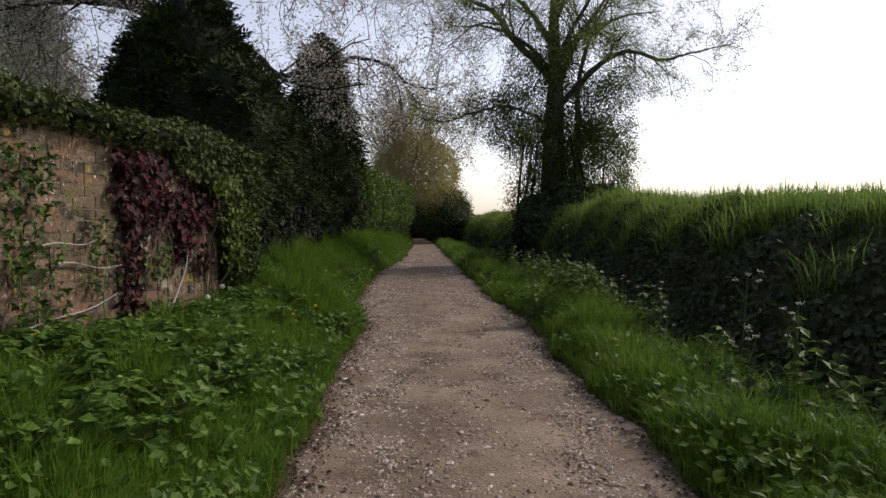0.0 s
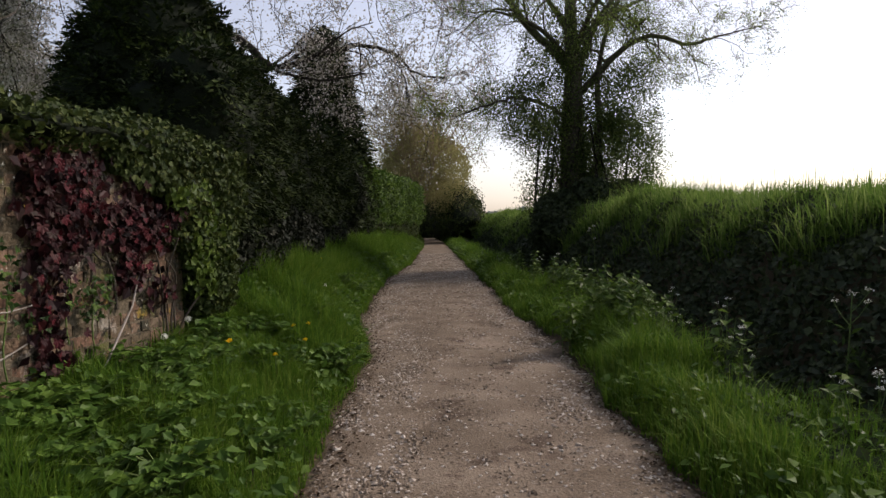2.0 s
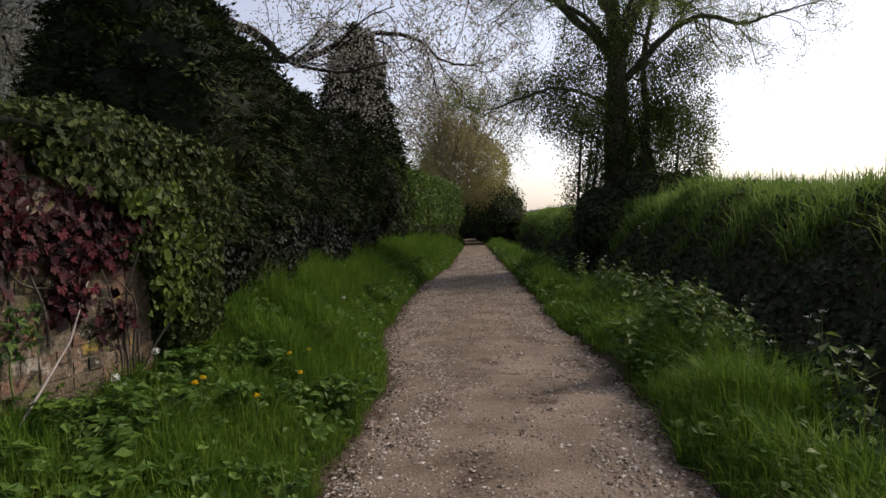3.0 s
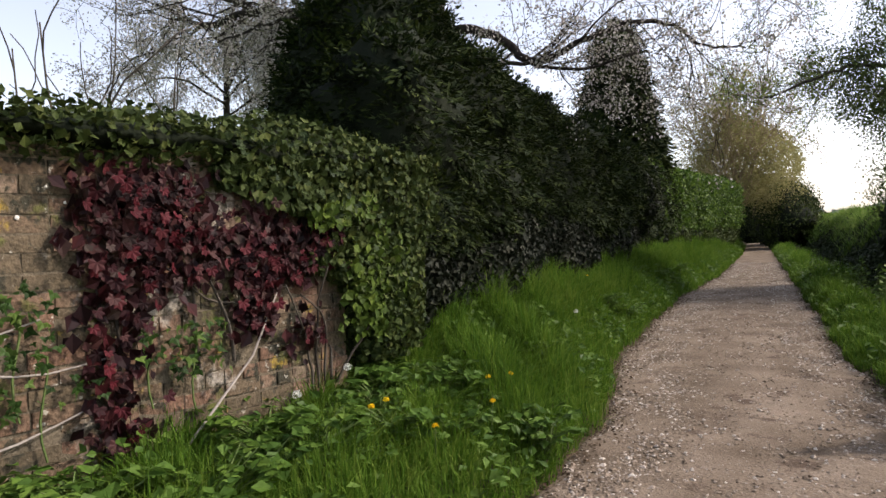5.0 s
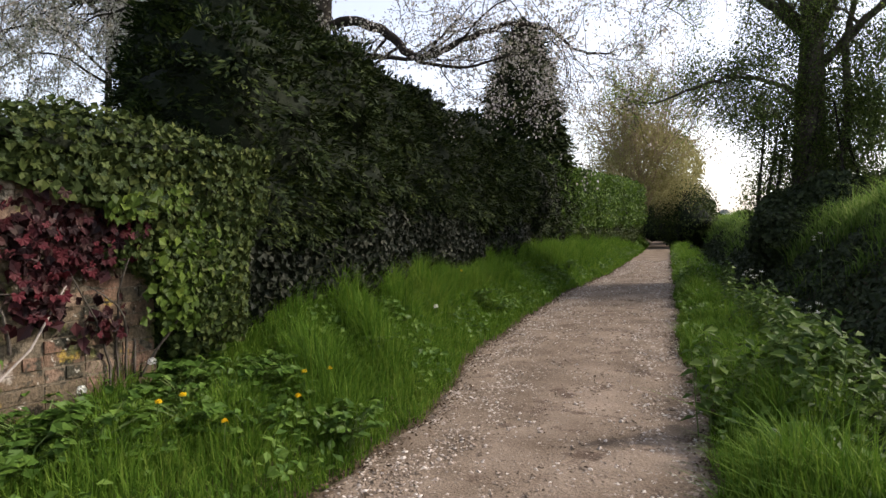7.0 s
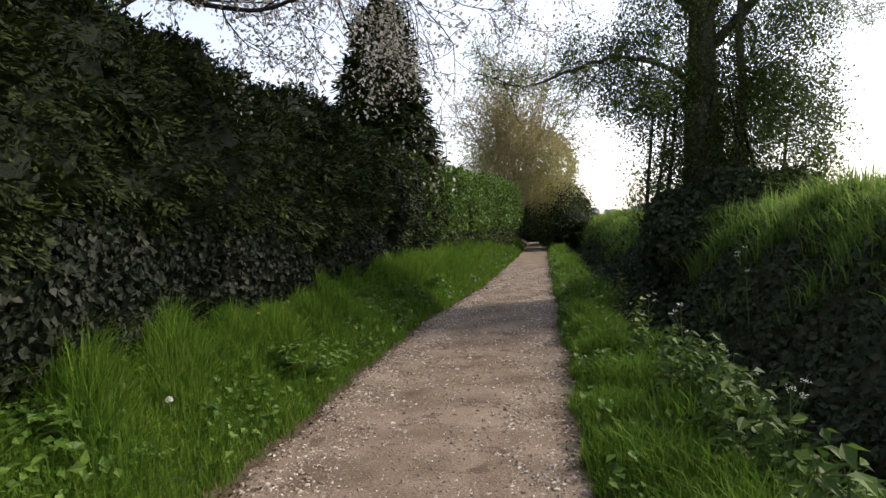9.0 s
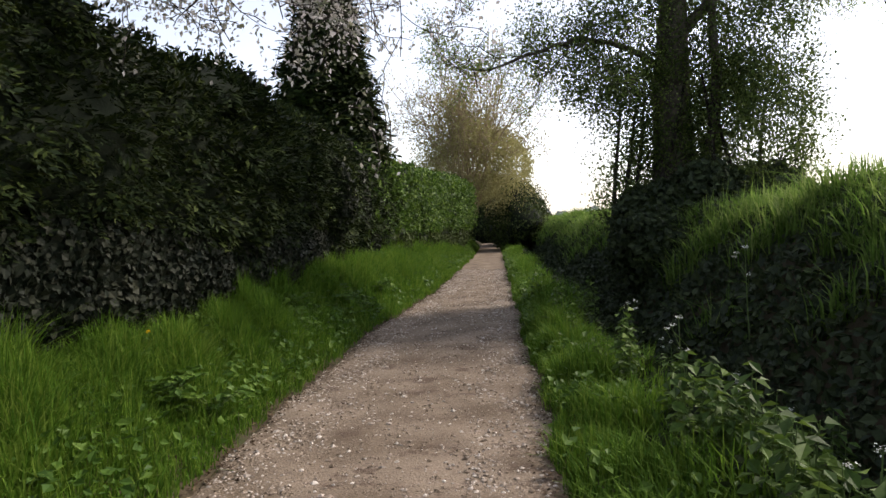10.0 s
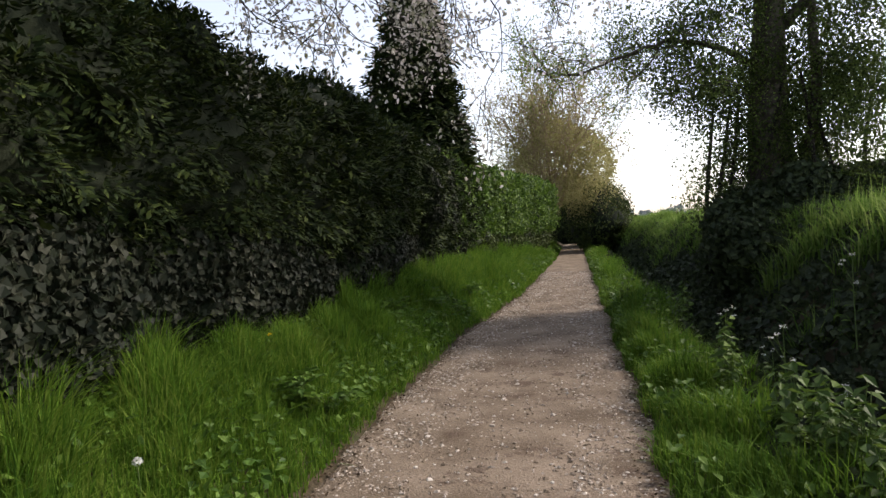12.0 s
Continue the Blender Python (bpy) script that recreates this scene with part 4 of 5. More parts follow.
part("young_foliage", mesh_data("young_foliage", v, f, M_IVYNEW), ivy, "bright yellow-green young ivy leaves")


def lobed(name, mat, lobes=5, depth=0.42):
    """A flat lobed leaf, 1 m across, cupped a little, its stalk at the origin."""
    pts = [(0, 0.05, 0.0)]
    n = lobes * 2 + 1
    for i in range(n):
        a = radians(-140 + 280 * i / (n - 1)) + math.pi / 2
        r = 0.5 * (1.0 if i % 2 else 1 - depth) * (1.15 if i == n // 2 else 1.0)
        pts.append((r * math.cos(a), 0.12 + r * math.sin(a), 0.1 * r * r * 4 * (1 if i % 2 else 0.4)))
    return mesh_data(name, [(p[0], -p[1], p[2]) for p in pts], [(0, i + 1, i) for i in range(1, n)], mat)


def pinned_leaf(name, data, place, size, parent, rs, wild=0.45):
    """One leaf on the wall's face."""
    nn = Vector(WALL_N) + Vector(rs.normal(0, wild, 3))
    q = nn.to_track_quat("Z", "Y").to_matrix().to_4x4()
    ob = part(name, data, parent)
    ob.matrix_basis = Matrix.Translation(Vector(place) - parent.location) @ q @ Matrix.Rotation(rs.normal(0, 0.5), 4, "Z") @ Matrix.Scale(size, 4)
    ob.matrix_parent_inverse = Matrix()
    return ob


ivy_leaf = lobed("leaf", M_IVYLEAF, 5, 0.35)
P, s, z = wall_points(1200, -0.55, 0.9, 0.75, 1.9, 0.12, 0.2, rv)
edge = 0.2 + 0.7 * smooth(z, 1.35, 1.75) - 0.4 * smooth(-z, -1.25, -0.75)
P = P[s < edge][:290]
for p in P:
    pinned_leaf("leaf", ivy_leaf, p, rv.uniform(0.032, 0.058), ivy, rv, 0.65)
for i in range(5):
    pts, _ = wander(on_wall(0.12 + 0.05 * i, 0.5, 0.02), (0.1 * rv.randn(), 0.1 * rv.randn(), 1), 0.7, 7, rv, 0.3)
    part("stem", mesh_data("stem", *tube(pts, np.linspace(0.009, 0.004, len(pts)), 5), M_BARK), ivy)

# ---- dark red creeper ----
creeper = thing("virginia_creeper", tuple(on_wall(1.46, 0.5, 0.05)), "dark burgundy creeper spread over the brick wall", "creeper")


def creeper_mask(s, z, rs):
    j = rs.normal(0, 0.05, len(s))
    s, z = s + j, z + rs.normal(0, 0.04, len(s))
    arch = (s > 0.1) & (s < 1.6) & (z < 1.42 + 0.2 * smooth(s, 1.0, 1.4)) & (z > 1.16 + 0.05 * np.sin(s * 9)) & (s + 0.0 * z > 0.1 + 0.6 * (z < 1.12))
    upper = (s > 1.1) & (s < 1.55) & (z < 1.64) & (z > 1.2)
    stemcol = (np.abs(s - 1.47) < 0.09) & (z > 0.5) & (z < 1.3) & (rs.rand(len(s)) < 0.75)
    drop = (np.abs(s - 0.72) < 0.1) & (z > 0.88) & (z < 1.2)
    tuft = (np.hypot((s - 0.4) / 0.11, (z - 0.84) / 0.12) < 1) & (rs.rand(len(s)) < 0.6)
    thin = (s > 0.5) & (s < 1.2) & (z > 1.4) & (z < 1.64) & (rs.rand(len(s)) < 0.12)
    return arch | upper | stemcol | drop | tuft | thin


P, s, z = wall_points(4200, 0.05, 1.75, 0.45, 1.72, 0.01, 0.07, rv)
ok = creeper_mask(s, z, rv)
P = P[ok]
v, f = leaves(P, np.tile(WN, (len(P), 1)), 0.07, 0.75, 0.45, 0.6, rs=rv)
part("under_foliage", mesh_data("under_foliage", v, f, M_CREEPER), creeper)
creeper_leaf = lobed("leaf", M_CREEPERLEAF, 5, 0.3)
P, s, z = wall_points(1400, 0.05, 1.75, 0.5, 1.7, 0.07, 0.13, rv)
P = P[creeper_mask(s, z, rv)][:295]
for p in P:
    pinned_leaf("leaf", creeper_leaf, p, rv.uniform(0.042, 0.078), creeper, rv, 0.4)
for base, ln in ((1.47, 1.15), (1.43, 1.0), (1.05, 0.55), (0.85, 0.5)):
    pts, _ = wander(on_wall(base, 0.35 if base > 1.3 else 0.75, 0.02), tuple(np.array((0, 0, 1.0)) + rv.normal(0, 0.1, 3)), ln, 8, rv, 0.15)
    pts = np.array([p - WN * min(0, float(np.dot(p - on_wall(0, 0), WN)) - 0.012) for p in pts])
    part("stem", mesh_data("stem", *tube(pts, np.linspace(0.01, 0.005, len(pts)), 6), M_BARK), creeper)
for s0, z0, s1, z1 in ((1.5, 1.25, 0.4, 1.3), (1.45, 1.5, 0.9, 1.55), (1.3, 1.25, 0.7, 0.95)):
    pts = np.array([on_wall(s0 + (s1 - s0) * t, z0 + (z1 - z0) * t + 0.03 * math.sin(t * 9), 0.025) for t in np.linspace(0, 1, 9)])
    part("stem", mesh_data("stem", *tube(pts, np.linspace(0.008, 0.004, 9), 5), M_BARK), creeper)

cane = part("garden_cane", mesh_data("garden_cane", *tube([on_wall(1.29, 0.44, 0.2), on_wall(1.05, 0.6, 0.15), on_wall(0.79, 0.77, 0.09), on_wall(0.56, 1.06, 0.03)], [0.007, 0.0065, 0.006, 0.0045], 8), M_CANE), smooth=True)
tagged(cane, "pale weathered cane leaning on the brick wall", "cane")
for s0, z0, s1, z1 in ((2.6, 0.52, 1.55, 0.68), (2.3, 0.9, 1.5, 0.86), (2.4, 1.0, 1.75, 1.05)):
    pts = np.array([on_wall(s0 + (s1 - s0) * t, z0 + (z1 - z0) * t + 0.02 * math.sin(t * 7), 0.03) for t in np.linspace(0, 1, 8)])
    tagged(part("dry_stem", mesh_data("dry_stem", *tube(pts, np.linspace(0.007, 0.004, 8), 5), M_CANE)), "thin dry climbing stem against the wall", "stem", "dry stems on the wall")


# ---- green climbers on the wall ----
def climber(s0, z0, rs, n=60, w=0.16, h=0.14):
    t = thing("hop_climber", tuple(on_wall(s0, z0 - h, 0.05)), "fresh green lobed climber leaves on the wall", "climber", "green climbers")
    P, s, z = wall_points(n, s0 - w, s0 + w, z0 - h, z0 + h, 0.03, 0.11, rs)
    data = climber_leaf
    for p in P:
        pinned_leaf("leaf", data, p, rs.uniform(0.032, 0.075), t, rs, 0.75)
    pts = np.array([on_wall(s0 + 0.02 * math.sin(k), z0 - h - 0.2 + k * 0.08, 0.03) for k in range(6)])
    part("stem", mesh_data("stem", *tube(pts, np.full(6, 0.005), 5), M_STEM), t)


M_CLIMB = material("climber_single_leaf", [(0.014, 0.032, 0.008), (0.035, 0.075, 0.014), (0.1, 0.16, 0.03)], 3.0, 0.5, 0.0, obj=0.7, translucent=0.3)
climber_leaf = lobed("leaf", M_CLIMB, 3, 0.5)
for s0, z0, n, w, h in ((1.84, 1.05, 60, 0.12, 0.16), (1.75, 0.78, 30, 0.2, 0.06), (1.08, 0.86, 60, 0.16, 0.12), (1.3, 0.9, 16, 0.1, 0.08), (2.5, 1.25, 230, 0.2, 0.34), (2.4, 0.8, 110, 0.22, 0.22), (2.9, 1.3, 150, 0.2, 0.3), (3.0, 0.8, 70, 0.2, 0.2)):
    climber(s0, z0, rv, n, w, h)

# lime marks left on the bricks
for s0, z0, r in ((1.8, 1.45, 0.016), (1.69, 1.57, 0.01), (1.62, 1.51, 0.011), (1.09, 1.16, 0.015), (0.7, 1.01, 0.013), (2.62, 1.9, 0.03), (2.2, 1.5, 0.013), (2.35, 1.35, 0.01)):
    if z0 > WALL_TOP:
        continue
    r *= 0.6
    c = on_wall(s0, z0, 0.004)
    v = [c + WN * 0.004] + [c + np.array(WALL_DIR) * r * math.cos(a) * rv.uniform(0.8, 1.2) + np.array((0, 0, r * math.sin(a) * rv.uniform(0.8, 1.2))) for a in np.linspace(0, 2 * math.pi, 9, endpoint=False)]
    part("lime_mark", mesh_data("lime_mark", v, [(0, 1 + i, 1 + (i + 1) % 9) for i in range(9)], M_LIME), brick_wall, "white lime fleck")

# ---- bare shrub behind the wall ----
rs = np.random.RandomState(91)
shrub = thing("bare_shrub", (-3.0, 7.0, 0.5), "bare upright shrub stems behind the wall", "shrub")
for i in range(7):
    sets, tips = [], []
    limbs((-3.55 + 0.16 * i + rs.normal(0, 0.1), 7.0 + rs.normal(0, 0.2), 0.4), (rs.normal(0, 0.12), rs.normal(0, 0.12), 1), rs.uniform(2.0, 2.7), 0.016, 1, rs, 4, 0.3, 0.03, 0.3, 0.5, sets, tips)
    part("stem", mesh_data("stem", *join(*sets), M_BARK), shrub)


# ---- plants in the grass ----
def weed_data(rs, stalks=11, spread=0.2, height=0.22, leaf=0.09):
    tubes, L, N = [], [], []
    for i in range(stalks):
        a = rs.uniform(0, 2 * math.pi)
        r = spread * rs.rand() ** 0.6
        tip = np.array((r * math.cos(a), r * math.sin(a), height * rs.uniform(0.5, 1.15)))
        tubes.append(tube([(0, 0, -0.02), tip * np.array((0.4, 0.4, 0.7)), tip], [0.004, 0.003, 0.002], 3))
        for k in range(5):
            b = a + (k - 2) * 0.75
            L.append(tip + np.array((math.cos(b), math.sin(b), rs.normal(0, 0.1))) * leaf * 0.5)
            N.append((0.25 * math.cos(b), 0.25 * math.sin(b), 1.0))
    v, f = leaves(np.array(L), np.array(N), leaf, 0.75, 0.25, 0.05, rs=rs)
    return mesh_data("stalk", *join(*tubes), M_STEM), mesh_data("foliage", v, f, M_WEED)


def nettle_data(rs, height=0.42):
    tubes, L, N = [], [], []
    for st in range(4):
        bx, by = rs.normal(0, 0.06, 2)
        h = height * rs.uniform(0.7, 1.15)
        lean = rs.normal(0, 0.06, 2)
        tubes.append(tube([(bx, by, -0.02), (bx + lean[0] * 0.5, by + lean[1] * 0.5, h * 0.5), (bx + lean[0], by + lean[1], h)], [0.004, 0.003, 0.002], 4))
        for k in range(7):
            u = 0.25 + 0.75 * k / 6
            a = k * math.pi / 2 + st
            for side in (0, math.pi):
                d = np.array((math.cos(a + side), math.sin(a + side), -0.15))
                sz = 0.055 * (1.25 - 0.6 * u)
                L.append(np.array((bx + lean[0] * u, by + lean[1] * u, h * u)) + d * sz * 0.9)
                N.append((d[0] * 0.5, d[1] * 0.5, 1))
    v, f = leaves(np.array(L), np.array(N), 0.08, 0.6, 0.2, 0.1, rs=rs)
    return mesh_data("stem", *join(*tubes), M_STEM), mesh_data("foliage", v, f, M_NETTLE)


def parsley_data(rs, height=0.75):
    tubes, F, L = [], [], []
    top = np.array((rs.normal(0, 0.05), rs.normal(0, 0.05), height))
    tubes.append(tube([(0, 0, -0.03), top * np.array((0.6, 0.6, 0.5)), top], [0.007, 0.005, 0.003], 5))
    heads = [top]
    for k in range(3):
        u = rs.uniform(0.45, 0.85)
        a = rs.uniform(0, 2 * math.pi)
        st = top * u
        e = st + np.array((math.cos(a) * 0.09, math.sin(a) * 0.09, height * 0.2))
        tubes.append(tube([st, (st + e) / 2 + np.array((0, 0, -0.01)), e], [0.003, 0.0025, 0.002], 4))
        heads.append(e)
    for h in heads:
        F.append([])
        for k in range(7):
            a = 2 * math.pi * k / 7
            e = h + np.array((math.cos(a) * 0.016, math.sin(a) * 0.016, 0.022))
            tubes.append(tube([h, e], [0.0012, 0.001], 3))
            F[-1].extend(e + rs.normal(0, 0.006, (4, 3)))
    for k in range(34):
        u = rs.uniform(0.08, 0.7)
        a = rs.uniform(0, 2 * math.pi)
        r = rs.uniform(0.03, 0.16)
        L.append(top * u + np.array((math.cos(a) * r, math.sin(a) * r, 0.02)))
    L = np.array(L)
    up = lambda q: np.tile(np.array([[0, 0, 1.0]]), (len(q), 1))
    flowers = [mesh_data("flower_head", *leaves(np.array(q), up(q), 0.01, 0.9, 0.4, 0.0, rs=rs), M_WHITE) for q in F]
    return [mesh_data("stem", *join(*tubes), M_STEM), mesh_data("foliage", *leaves(L, up(L), 0.07, 0.35, 0.5, 0.1, rs=rs), M_NETTLE)] + flowers


def plant(name, label, category, group, datas, names):
    t = thing(name, (0, 0, 0), label, category, group)
    for nm, d in zip(names, datas):
        part(nm, d, t, kind="stuff" if nm == "stalk" else "")
    return t


def planted(first, spots, rs, lo=0.8, hi=1.25):
    """Sets the first plant and copies of it at the spots."""
    for i, (px, py) in enumerate(spots):
        m = Matrix.Translation((px, py, float(ground_z(px, py)))) @ Matrix.Rotation(rs.uniform(0, 6.28), 4, "Z")
        k = rs.uniform(lo, hi)
        if i == 0:
            first.matrix_basis = m @ Matrix.Scale(k, 4)
        else:
            c = copy_thing(first, m)
            c.scale = (k, k, k)


rp = np.random.RandomState(101)
for kind in range(3):
    w = plant("weed_plant", "broad-leaved green weed at the wall foot", "weed", "weeds along the verge", weed_data(rp, 13 + kind * 4, 0.14 + 0.03 * kind, 0.12 + 0.04 * kind, 0.042 + 0.01 * kind), ("stalk", "foliage"))
    spots = []
    for i in range(40):
        s = rp.uniform(-0.9, 5.2)
        p = on_wall(s, 0, rp.uniform(0.12, 0.6) if rp.rand() < 0.6 or s < 0.8 else rp.uniform(0.3, 1.25))
        spots.append((p[0], p[1]))
    for i in range(12):
        yy = rp.uniform(8, 20)
        spots.append((rp.uniform(-0.8, -0.1), yy))
    planted(w, spots, rp)
hog = plant("hogweed", "large-leaved hogweed low in the verge", "weed", "hogweed by the wall", weed_data(rp, 18, 0.2, 0.2, 0.055), ("stalk", "foliage"))
spots = []
for i in range(34):
    p = on_wall(rp.uniform(-0.7, 5.2), 0, rp.uniform(0.1, 0.6) if rp.rand() < 0.6 else rp.uniform(0.5, 1.2))
    spots.append((p[0], p[1]))
planted(hog, spots, rp)
for kind in range(2):
    w = plant("nettle", "leafy green nettle at the path side", "nettle", "nettles by the ditch", nettle_data(rp, 0.42 + 0.12 * kind), ("stem", "foliage"))
    spots = [(rp.normal(cx, sx), rp.normal(cy, sy)) for cx, cy, sx, sy, k in ((3.0, 8.8, 0.25, 0.45, 32), (3.2, 11.9, 0.2, 0.35, 18), (3.1, 10.5, 0.15, 0.4, 8), (3.3, 5.2, 0.2, 0.8, 6), (2.9, 16.5, 0.2, 2.0, 5)) for _ in range(k)]
    planted(w, spots, rp)
for kind in range(2):
    w = plant("cow_parsley", "tall cow parsley with white flower heads", "wild flower", "cow parsley along the ditch", parsley_data(rp, 0.62 + 0.14 * kind), ("stem", "foliage") + ("flower_head",) * 4)
    base = [(3.3, 8.3), (3.42, 7.4), (3.4, 5.9), (3.7, 5.7), (3.9, 6.9), (3.65, 8.2), (3.5, 14.8), (3.1, 13.4), (3.4, 13.0), (4.1, 14.7), (3.3, 11.0), (3.6, 9.4), (3.55, 6.4), (4.0, 5.3), (3.2, 15.5), (3.7, 12.4)]
    planted(w, [(a + rp.normal(0, 0.07), b + rp.normal(0, 0.1)) for a, b in base[kind::2]], rp, 0.75, 1.15)


# low broad leaves among the grass
for nm, label, reg, n in (("verge_herbs", "low broad leaves among the verge grass", left_region, 17000), ("ditch_herbs", "low broad leaves among the ditch-side grass", right_region, 10000)):
    hx, hy = reg(n, rp)
    keep = tufty(hx, hy, 0.7, 4) + rp.normal(0, 0.2, n) > 0.62
    hx, hy = hx[keep], hy[keep]
    P = np.stack([hx, hy, ground_z(hx, hy) + 0.04 + 0.17 * rp.rand(len(hx))], 1)
    v, f = leaves(P, np.tile(np.array([[0.2, -0.2, 1.0]]), (len(P), 1)), 0.05 + 0.0015 * hy, 0.7, 0.45, 0.1, rs=rp)
    tagged(part(nm, mesh_data(nm, v, f, M_WEED)), label, "herbs", kind="stuff")


# ---- dandelions ----
def dandelion(px, py, rs, label="yellow dandelion flower in the grass", white=False):
    g = float(ground_z(px, py))
    t = thing("dandelion", (px, py, g), label, "flower", "dandelions in the verge")
    h = rs.uniform(0.2, 0.27)
    lx, ly = rs.normal(0, 0.02, 2)
    part("stem", mesh_data("stem", *tube([(px, py, g - 0.02), (px + lx * 0.5, py + ly * 0.5, g + h * 0.5), (px + lx, py + ly, g + h)], [0.003, 0.003, 0.0028], 5), M_STEM), t)
    n = 60
    a = rs.uniform(0, 2 * math.pi, n)
    el = rs.uniform(0.1, 1.4, n) if not white else np.arcsin(rs.uniform(-0.6, 1, n))
    d = np.stack([np.cos(a) * np.cos(el), np.sin(a) * np.cos(el), np.sin(el)], 1)
    c = np.array((px + lx, py + ly, g + h))
    P = c + d * (0.014 if not white else 0.02)
    part("flower_head", mesh_data("flower_head", *leaves(P, d, 0.018, 0.5, 0.5, 0.0, rs=rs), M_WHITE if white else M_YELLOW), t)


for px, py in ((-0.37, 6.74), (-0.06, 6.89), (0.03, 7.43), (-1.15, 5.95), (-1.12, 5.8), (-0.02, 7.95), (-0.1, 7.78), (-0.69, 13.1), (-0.47, 3.07), (-0.9, 4.5), (-0.44, 7.0)):
    dandelion(px, py, rp)
for px, py in ((-0.7, 6.7), (-0.75, 7.2), (-0.3, 10.9)):
    dandelion(px, py, rp, "white dandelion seed head in the grass", True)


# ---- dead leaves along the path's edges ----
# strewn thickly so the dark leaves also stand for the edge's shaded soil
n = 9000
ly = near_y(n, rp, 2.5, 30, 1.6)
lx = np.where(rp.rand(n) < 0.6, edge_left(ly) + rp.normal(0.0, 0.09, n), edge_right(ly) + rp.normal(0.0, 0.06, n))
P = np.stack([lx, ly, np.maximum(ground_z(lx, ly), 0.02) + 0.012], 1)
v, f = leaves(P, np.tile(np.array([[0, 0, 1.0]]), (n, 1)), 0.026, 0.6, 0.3, 0.0, rs=rp)
tagged(part("leaf_litter", mesh_data("leaf_litter", v, f, M_LITTER)), "brown dead leaves along the path's edges", "leaves", kind="stuff")


# ---- loose stones ----
def stone_field(n, rs):
    y = near_y(n, rs, 2.0, 30, 1.7)
    u = rs.rand(n)
    u = np.where(rs.rand(n) < 0.55, np.where(rs.rand(n) < 0.6, 0.28 * u, 1 - 0.25 * u), u)
    x = edge_left(y) + u * (edge_right(y) - edge_left(y))
    r = rs.uniform(0.004, 0.011, n) * (1 + 0.6 * (rs.rand(n) < 0.1)) * (1 + 0.03 * y)
    o = np.array([(1, 0, 0), (0, 1, 0), (-1, 0, 0), (0, -1, 0), (0, 0, 0.8), (0, 0, -0.6)], float)
    a = rs.uniform(0, 6.28, n)
    sx, sy, sz = rs.uniform(0.7, 1.4, n), rs.uniform(0.6, 1.2, n), rs.uniform(0.5, 0.9, n)
    lx = o[None, :, 0] * sx[:, None] + rs.normal(0, 0.15, (n, 6))
    ly = o[None, :, 1] * sy[:, None] + rs.normal(0, 0.15, (n, 6))
    v = np.stack([x[:, None] + r[:, None] * (lx * np.cos(a)[:, None] - ly * np.sin(a)[:, None]), y[:, None] + r[:, None] * (lx * np.sin(a)[:, None] + ly * np.cos(a)[:, None]),
                  0.018 + 0.02 * np.sin(u * math.pi)[:, None] + r[:, None] * 0.1 + r[:, None] * o[None, :, 2] * sz[:, None]], 2).reshape(-1, 3)
    k = np.arange(n)[:, None] * 6
    t = np.array([(0, 1, 4), (1, 2, 4), (2, 3, 4), (3, 0, 4), (1, 0, 5), (2, 1, 5), (3, 2, 5), (0, 3, 5)])
    return v, (k[:, None, :] + t[None]).reshape(-1, 3)


rq = np.random.RandomState(111)
part("gravel", mesh_data("gravel", *stone_field(48000, rq), M_STONE), path, kind="stuff")


def pebble_data(rs):
    bm = bmesh.new()
    bmesh.ops.create_icosphere(bm, subdivisions=1, radius=0.5)
    for v in bm.verts:
        v.co += Vector(rs.normal(0, 0.06, 3))
        v.co.z *= 0.6
    me = bpy.data.meshes.new("pebble")
    bm.to_mesh(me)
    bm.free()
    me.materials.append(M_PEBBLE)
    return me


pebbles = [pebble_data(rq) for _ in range(4)]
for i in range(290):
    yy = 3.5 + 11 * rq.rand()
    side = rq.rand()
    u = 0.3 * rq.rand() if side < 0.45 else (1 - 0.25 * rq.rand() if side < 0.8 else rq.rand())
    xx = float(edge_left(yy) + u * (edge_right(yy) - edge_left(yy)))
    ob = part("pebble", pebbles[i % 4], path)
    sz = rq.uniform(0.018, 0.04)
    ob.matrix_basis = pose(xx, yy, 0.021 + 0.02 * math.sin(u * math.pi), 0, 0, rq.uniform(0, 360)) @ Matrix.Scale(sz, 4)
    ob.matrix_parent_inverse = Matrix()


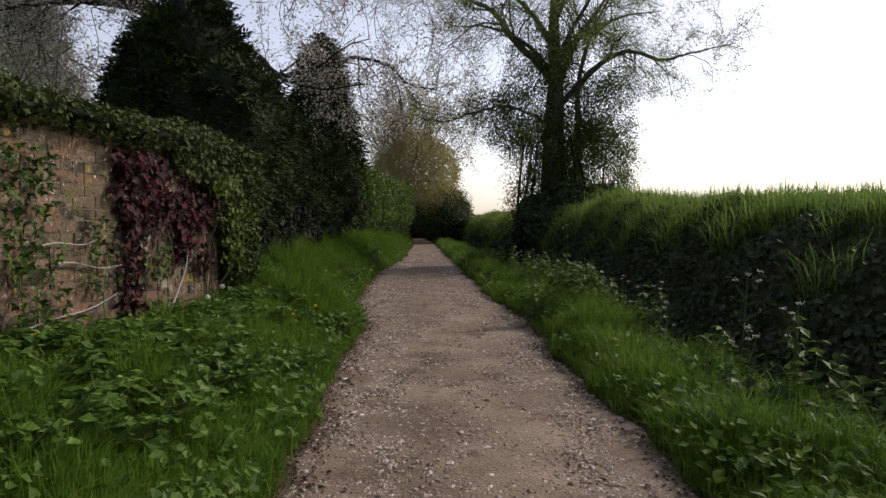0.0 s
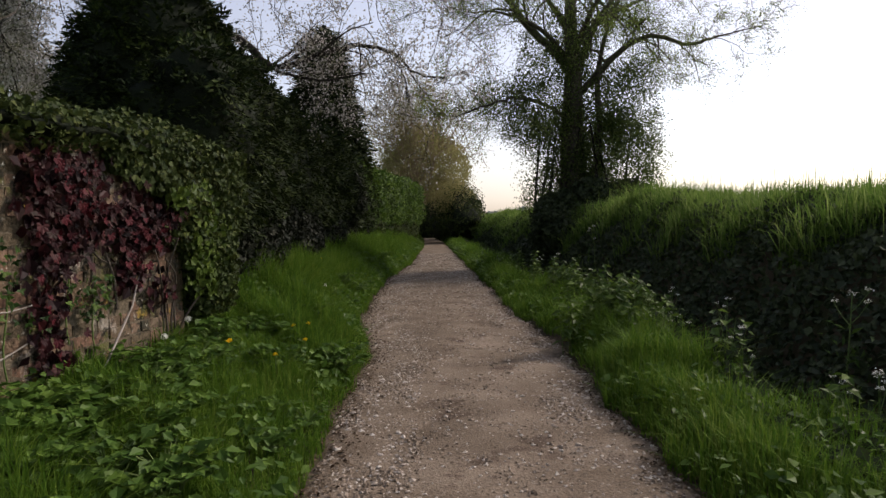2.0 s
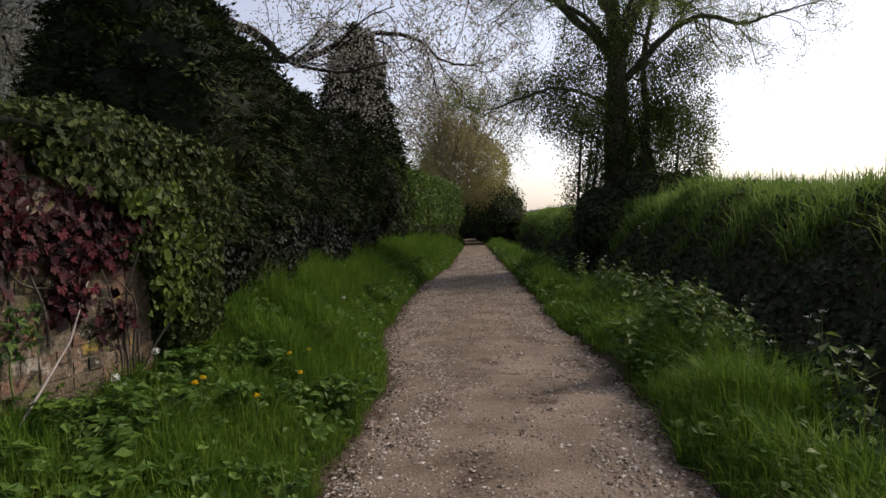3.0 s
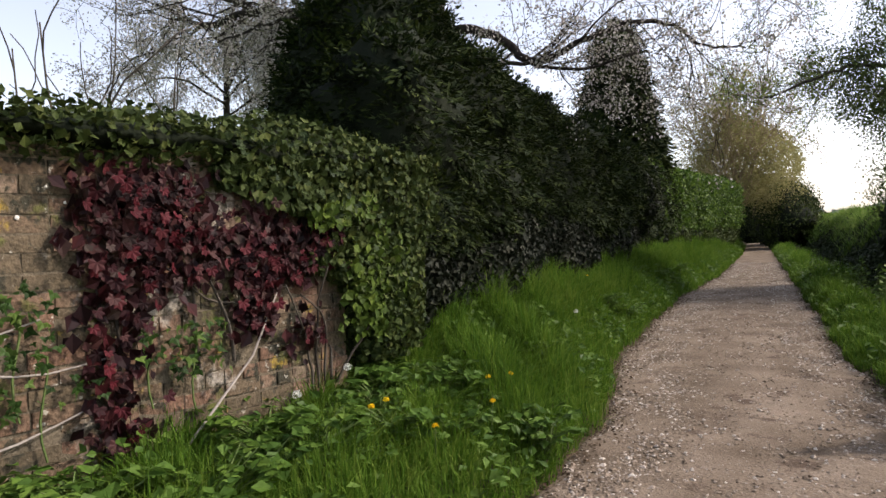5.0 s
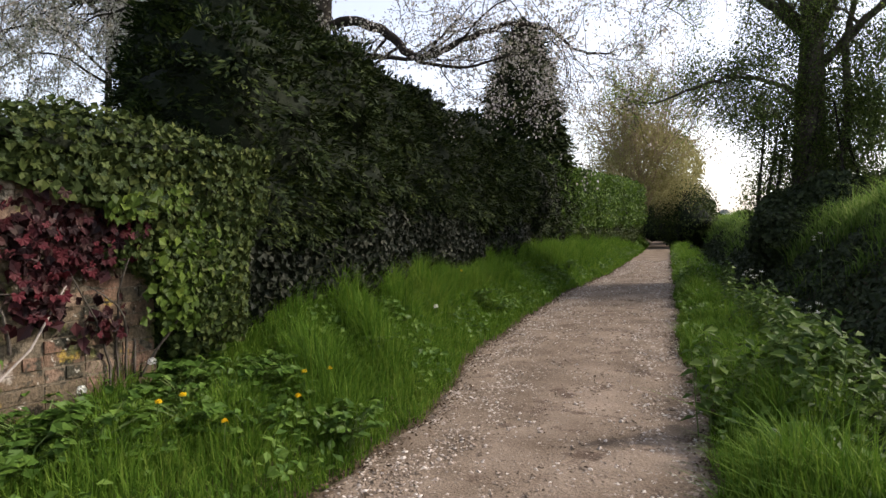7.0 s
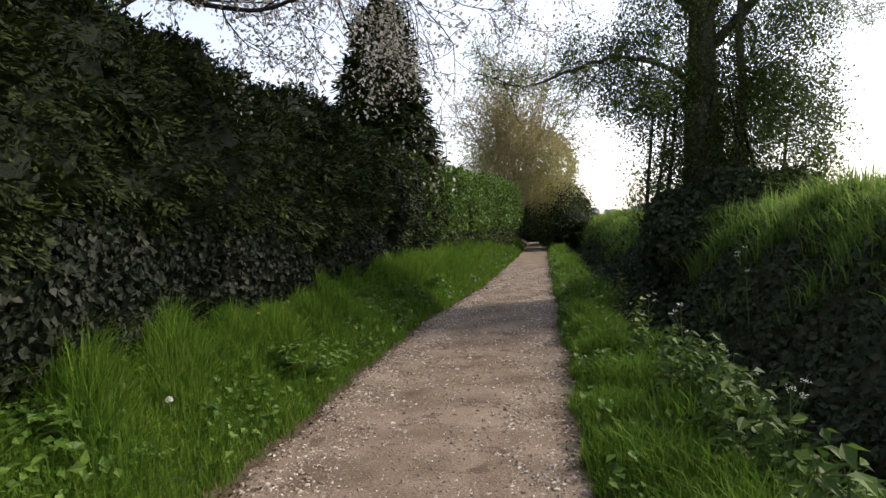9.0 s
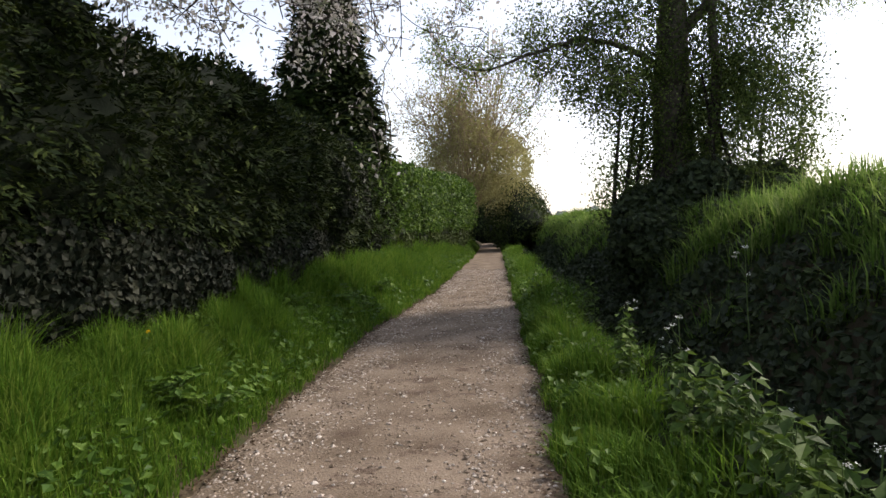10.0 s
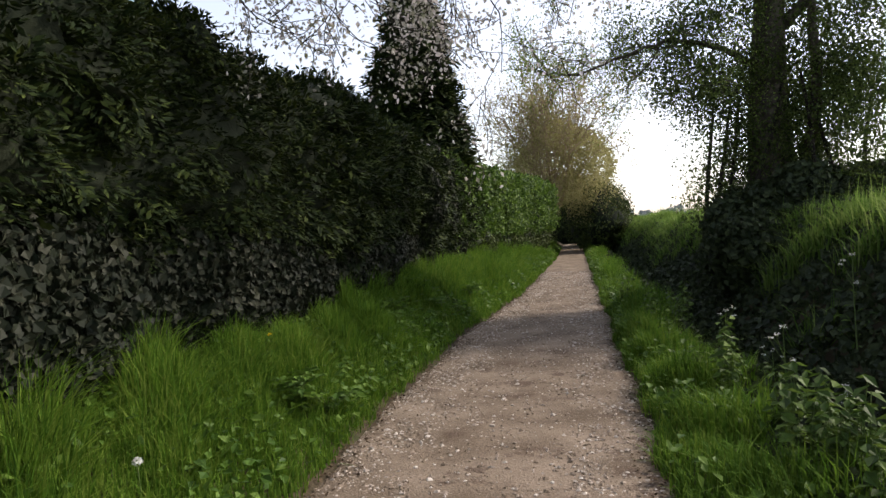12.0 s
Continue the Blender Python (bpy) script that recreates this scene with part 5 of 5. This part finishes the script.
# ---- the wall's bricks ----
def brick_mesh(name, length, height, mat, rs):
    v = []
    for zz in (0, height):
        for xx, o in ((0, 0.0), (length, 0.0), (length, -0.06), (0, -0.06)):
            v.append((xx + rs.normal(0, 0.003), o + (rs.normal(0, 0.003) if o == 0 else 0), zz + rs.normal(0, 0.0025)))
    return mesh_data(name, v, [(0, 3, 2, 1), (4, 5, 6, 7), (0, 1, 5, 4), (1, 2, 6, 5), (2, 3, 7, 6), (3, 0, 4, 7)], mat)


rk = np.random.RandomState(121)
stretchers = [brick_mesh("brick", 0.217, 0.067, M_BRICK, rk) for _ in range(5)]
headers = [brick_mesh("brick", 0.104, 0.067, M_BRICK, rk) for _ in range(4)]
basis = Matrix((( -WALL_DIR.x, WALL_N.x, 0, 0), (-WALL_DIR.y, WALL_N.y, 0, 0), (0, 0, 1, 0), (0, 0, 0, 1)))
rest_v, rest_f, made = [], [], 0
course = 0
zc = WALL_BASE
while zc + 0.065 < WALL_TOP:
    s = 0.0
    row_head = course % 2 == 0
    first = True
    while s < WALL_LEN - 0.25:
        head = row_head if first else rk.rand() < 0.3
        first = False
        ln = 0.104 if head else 0.217
        place = on_wall(s + 0.005, zc + rk.normal(0, 0.0015), 0.0 + rk.normal(0, 0.003))
        if s < 2.75 and made < 300 and zc > 0.38:
            ob = part("brick", (headers if head else stretchers)[rk.randint(0, 4)], brick_wall)
            ob.matrix_basis = Matrix.Translation(place) @ basis
            ob.matrix_parent_inverse = Matrix()
            made += 1
        else:
            k0 = len(rest_v)
            for zz in (0, 0.067):
                for xx, o in ((0, 0), (ln, 0), (ln, -0.06), (0, -0.06)):
                    q = basis @ Vector((xx, o, zz))
                    rest_v.append(place + np.array(q))
            rest_f.extend([tuple(k0 + i for i in q) for q in ((0, 3, 2, 1), (4, 5, 6, 7), (0, 1, 5, 4), (1, 2, 6, 5), (2, 3, 7, 6), (3, 0, 4, 7))])
        s += ln + 0.007
    zc += 0.0745
    course += 1
part("brickwork", mesh_data("brickwork", rest_v, rest_f, M_BRICKREST), brick_wall, kind="stuff")
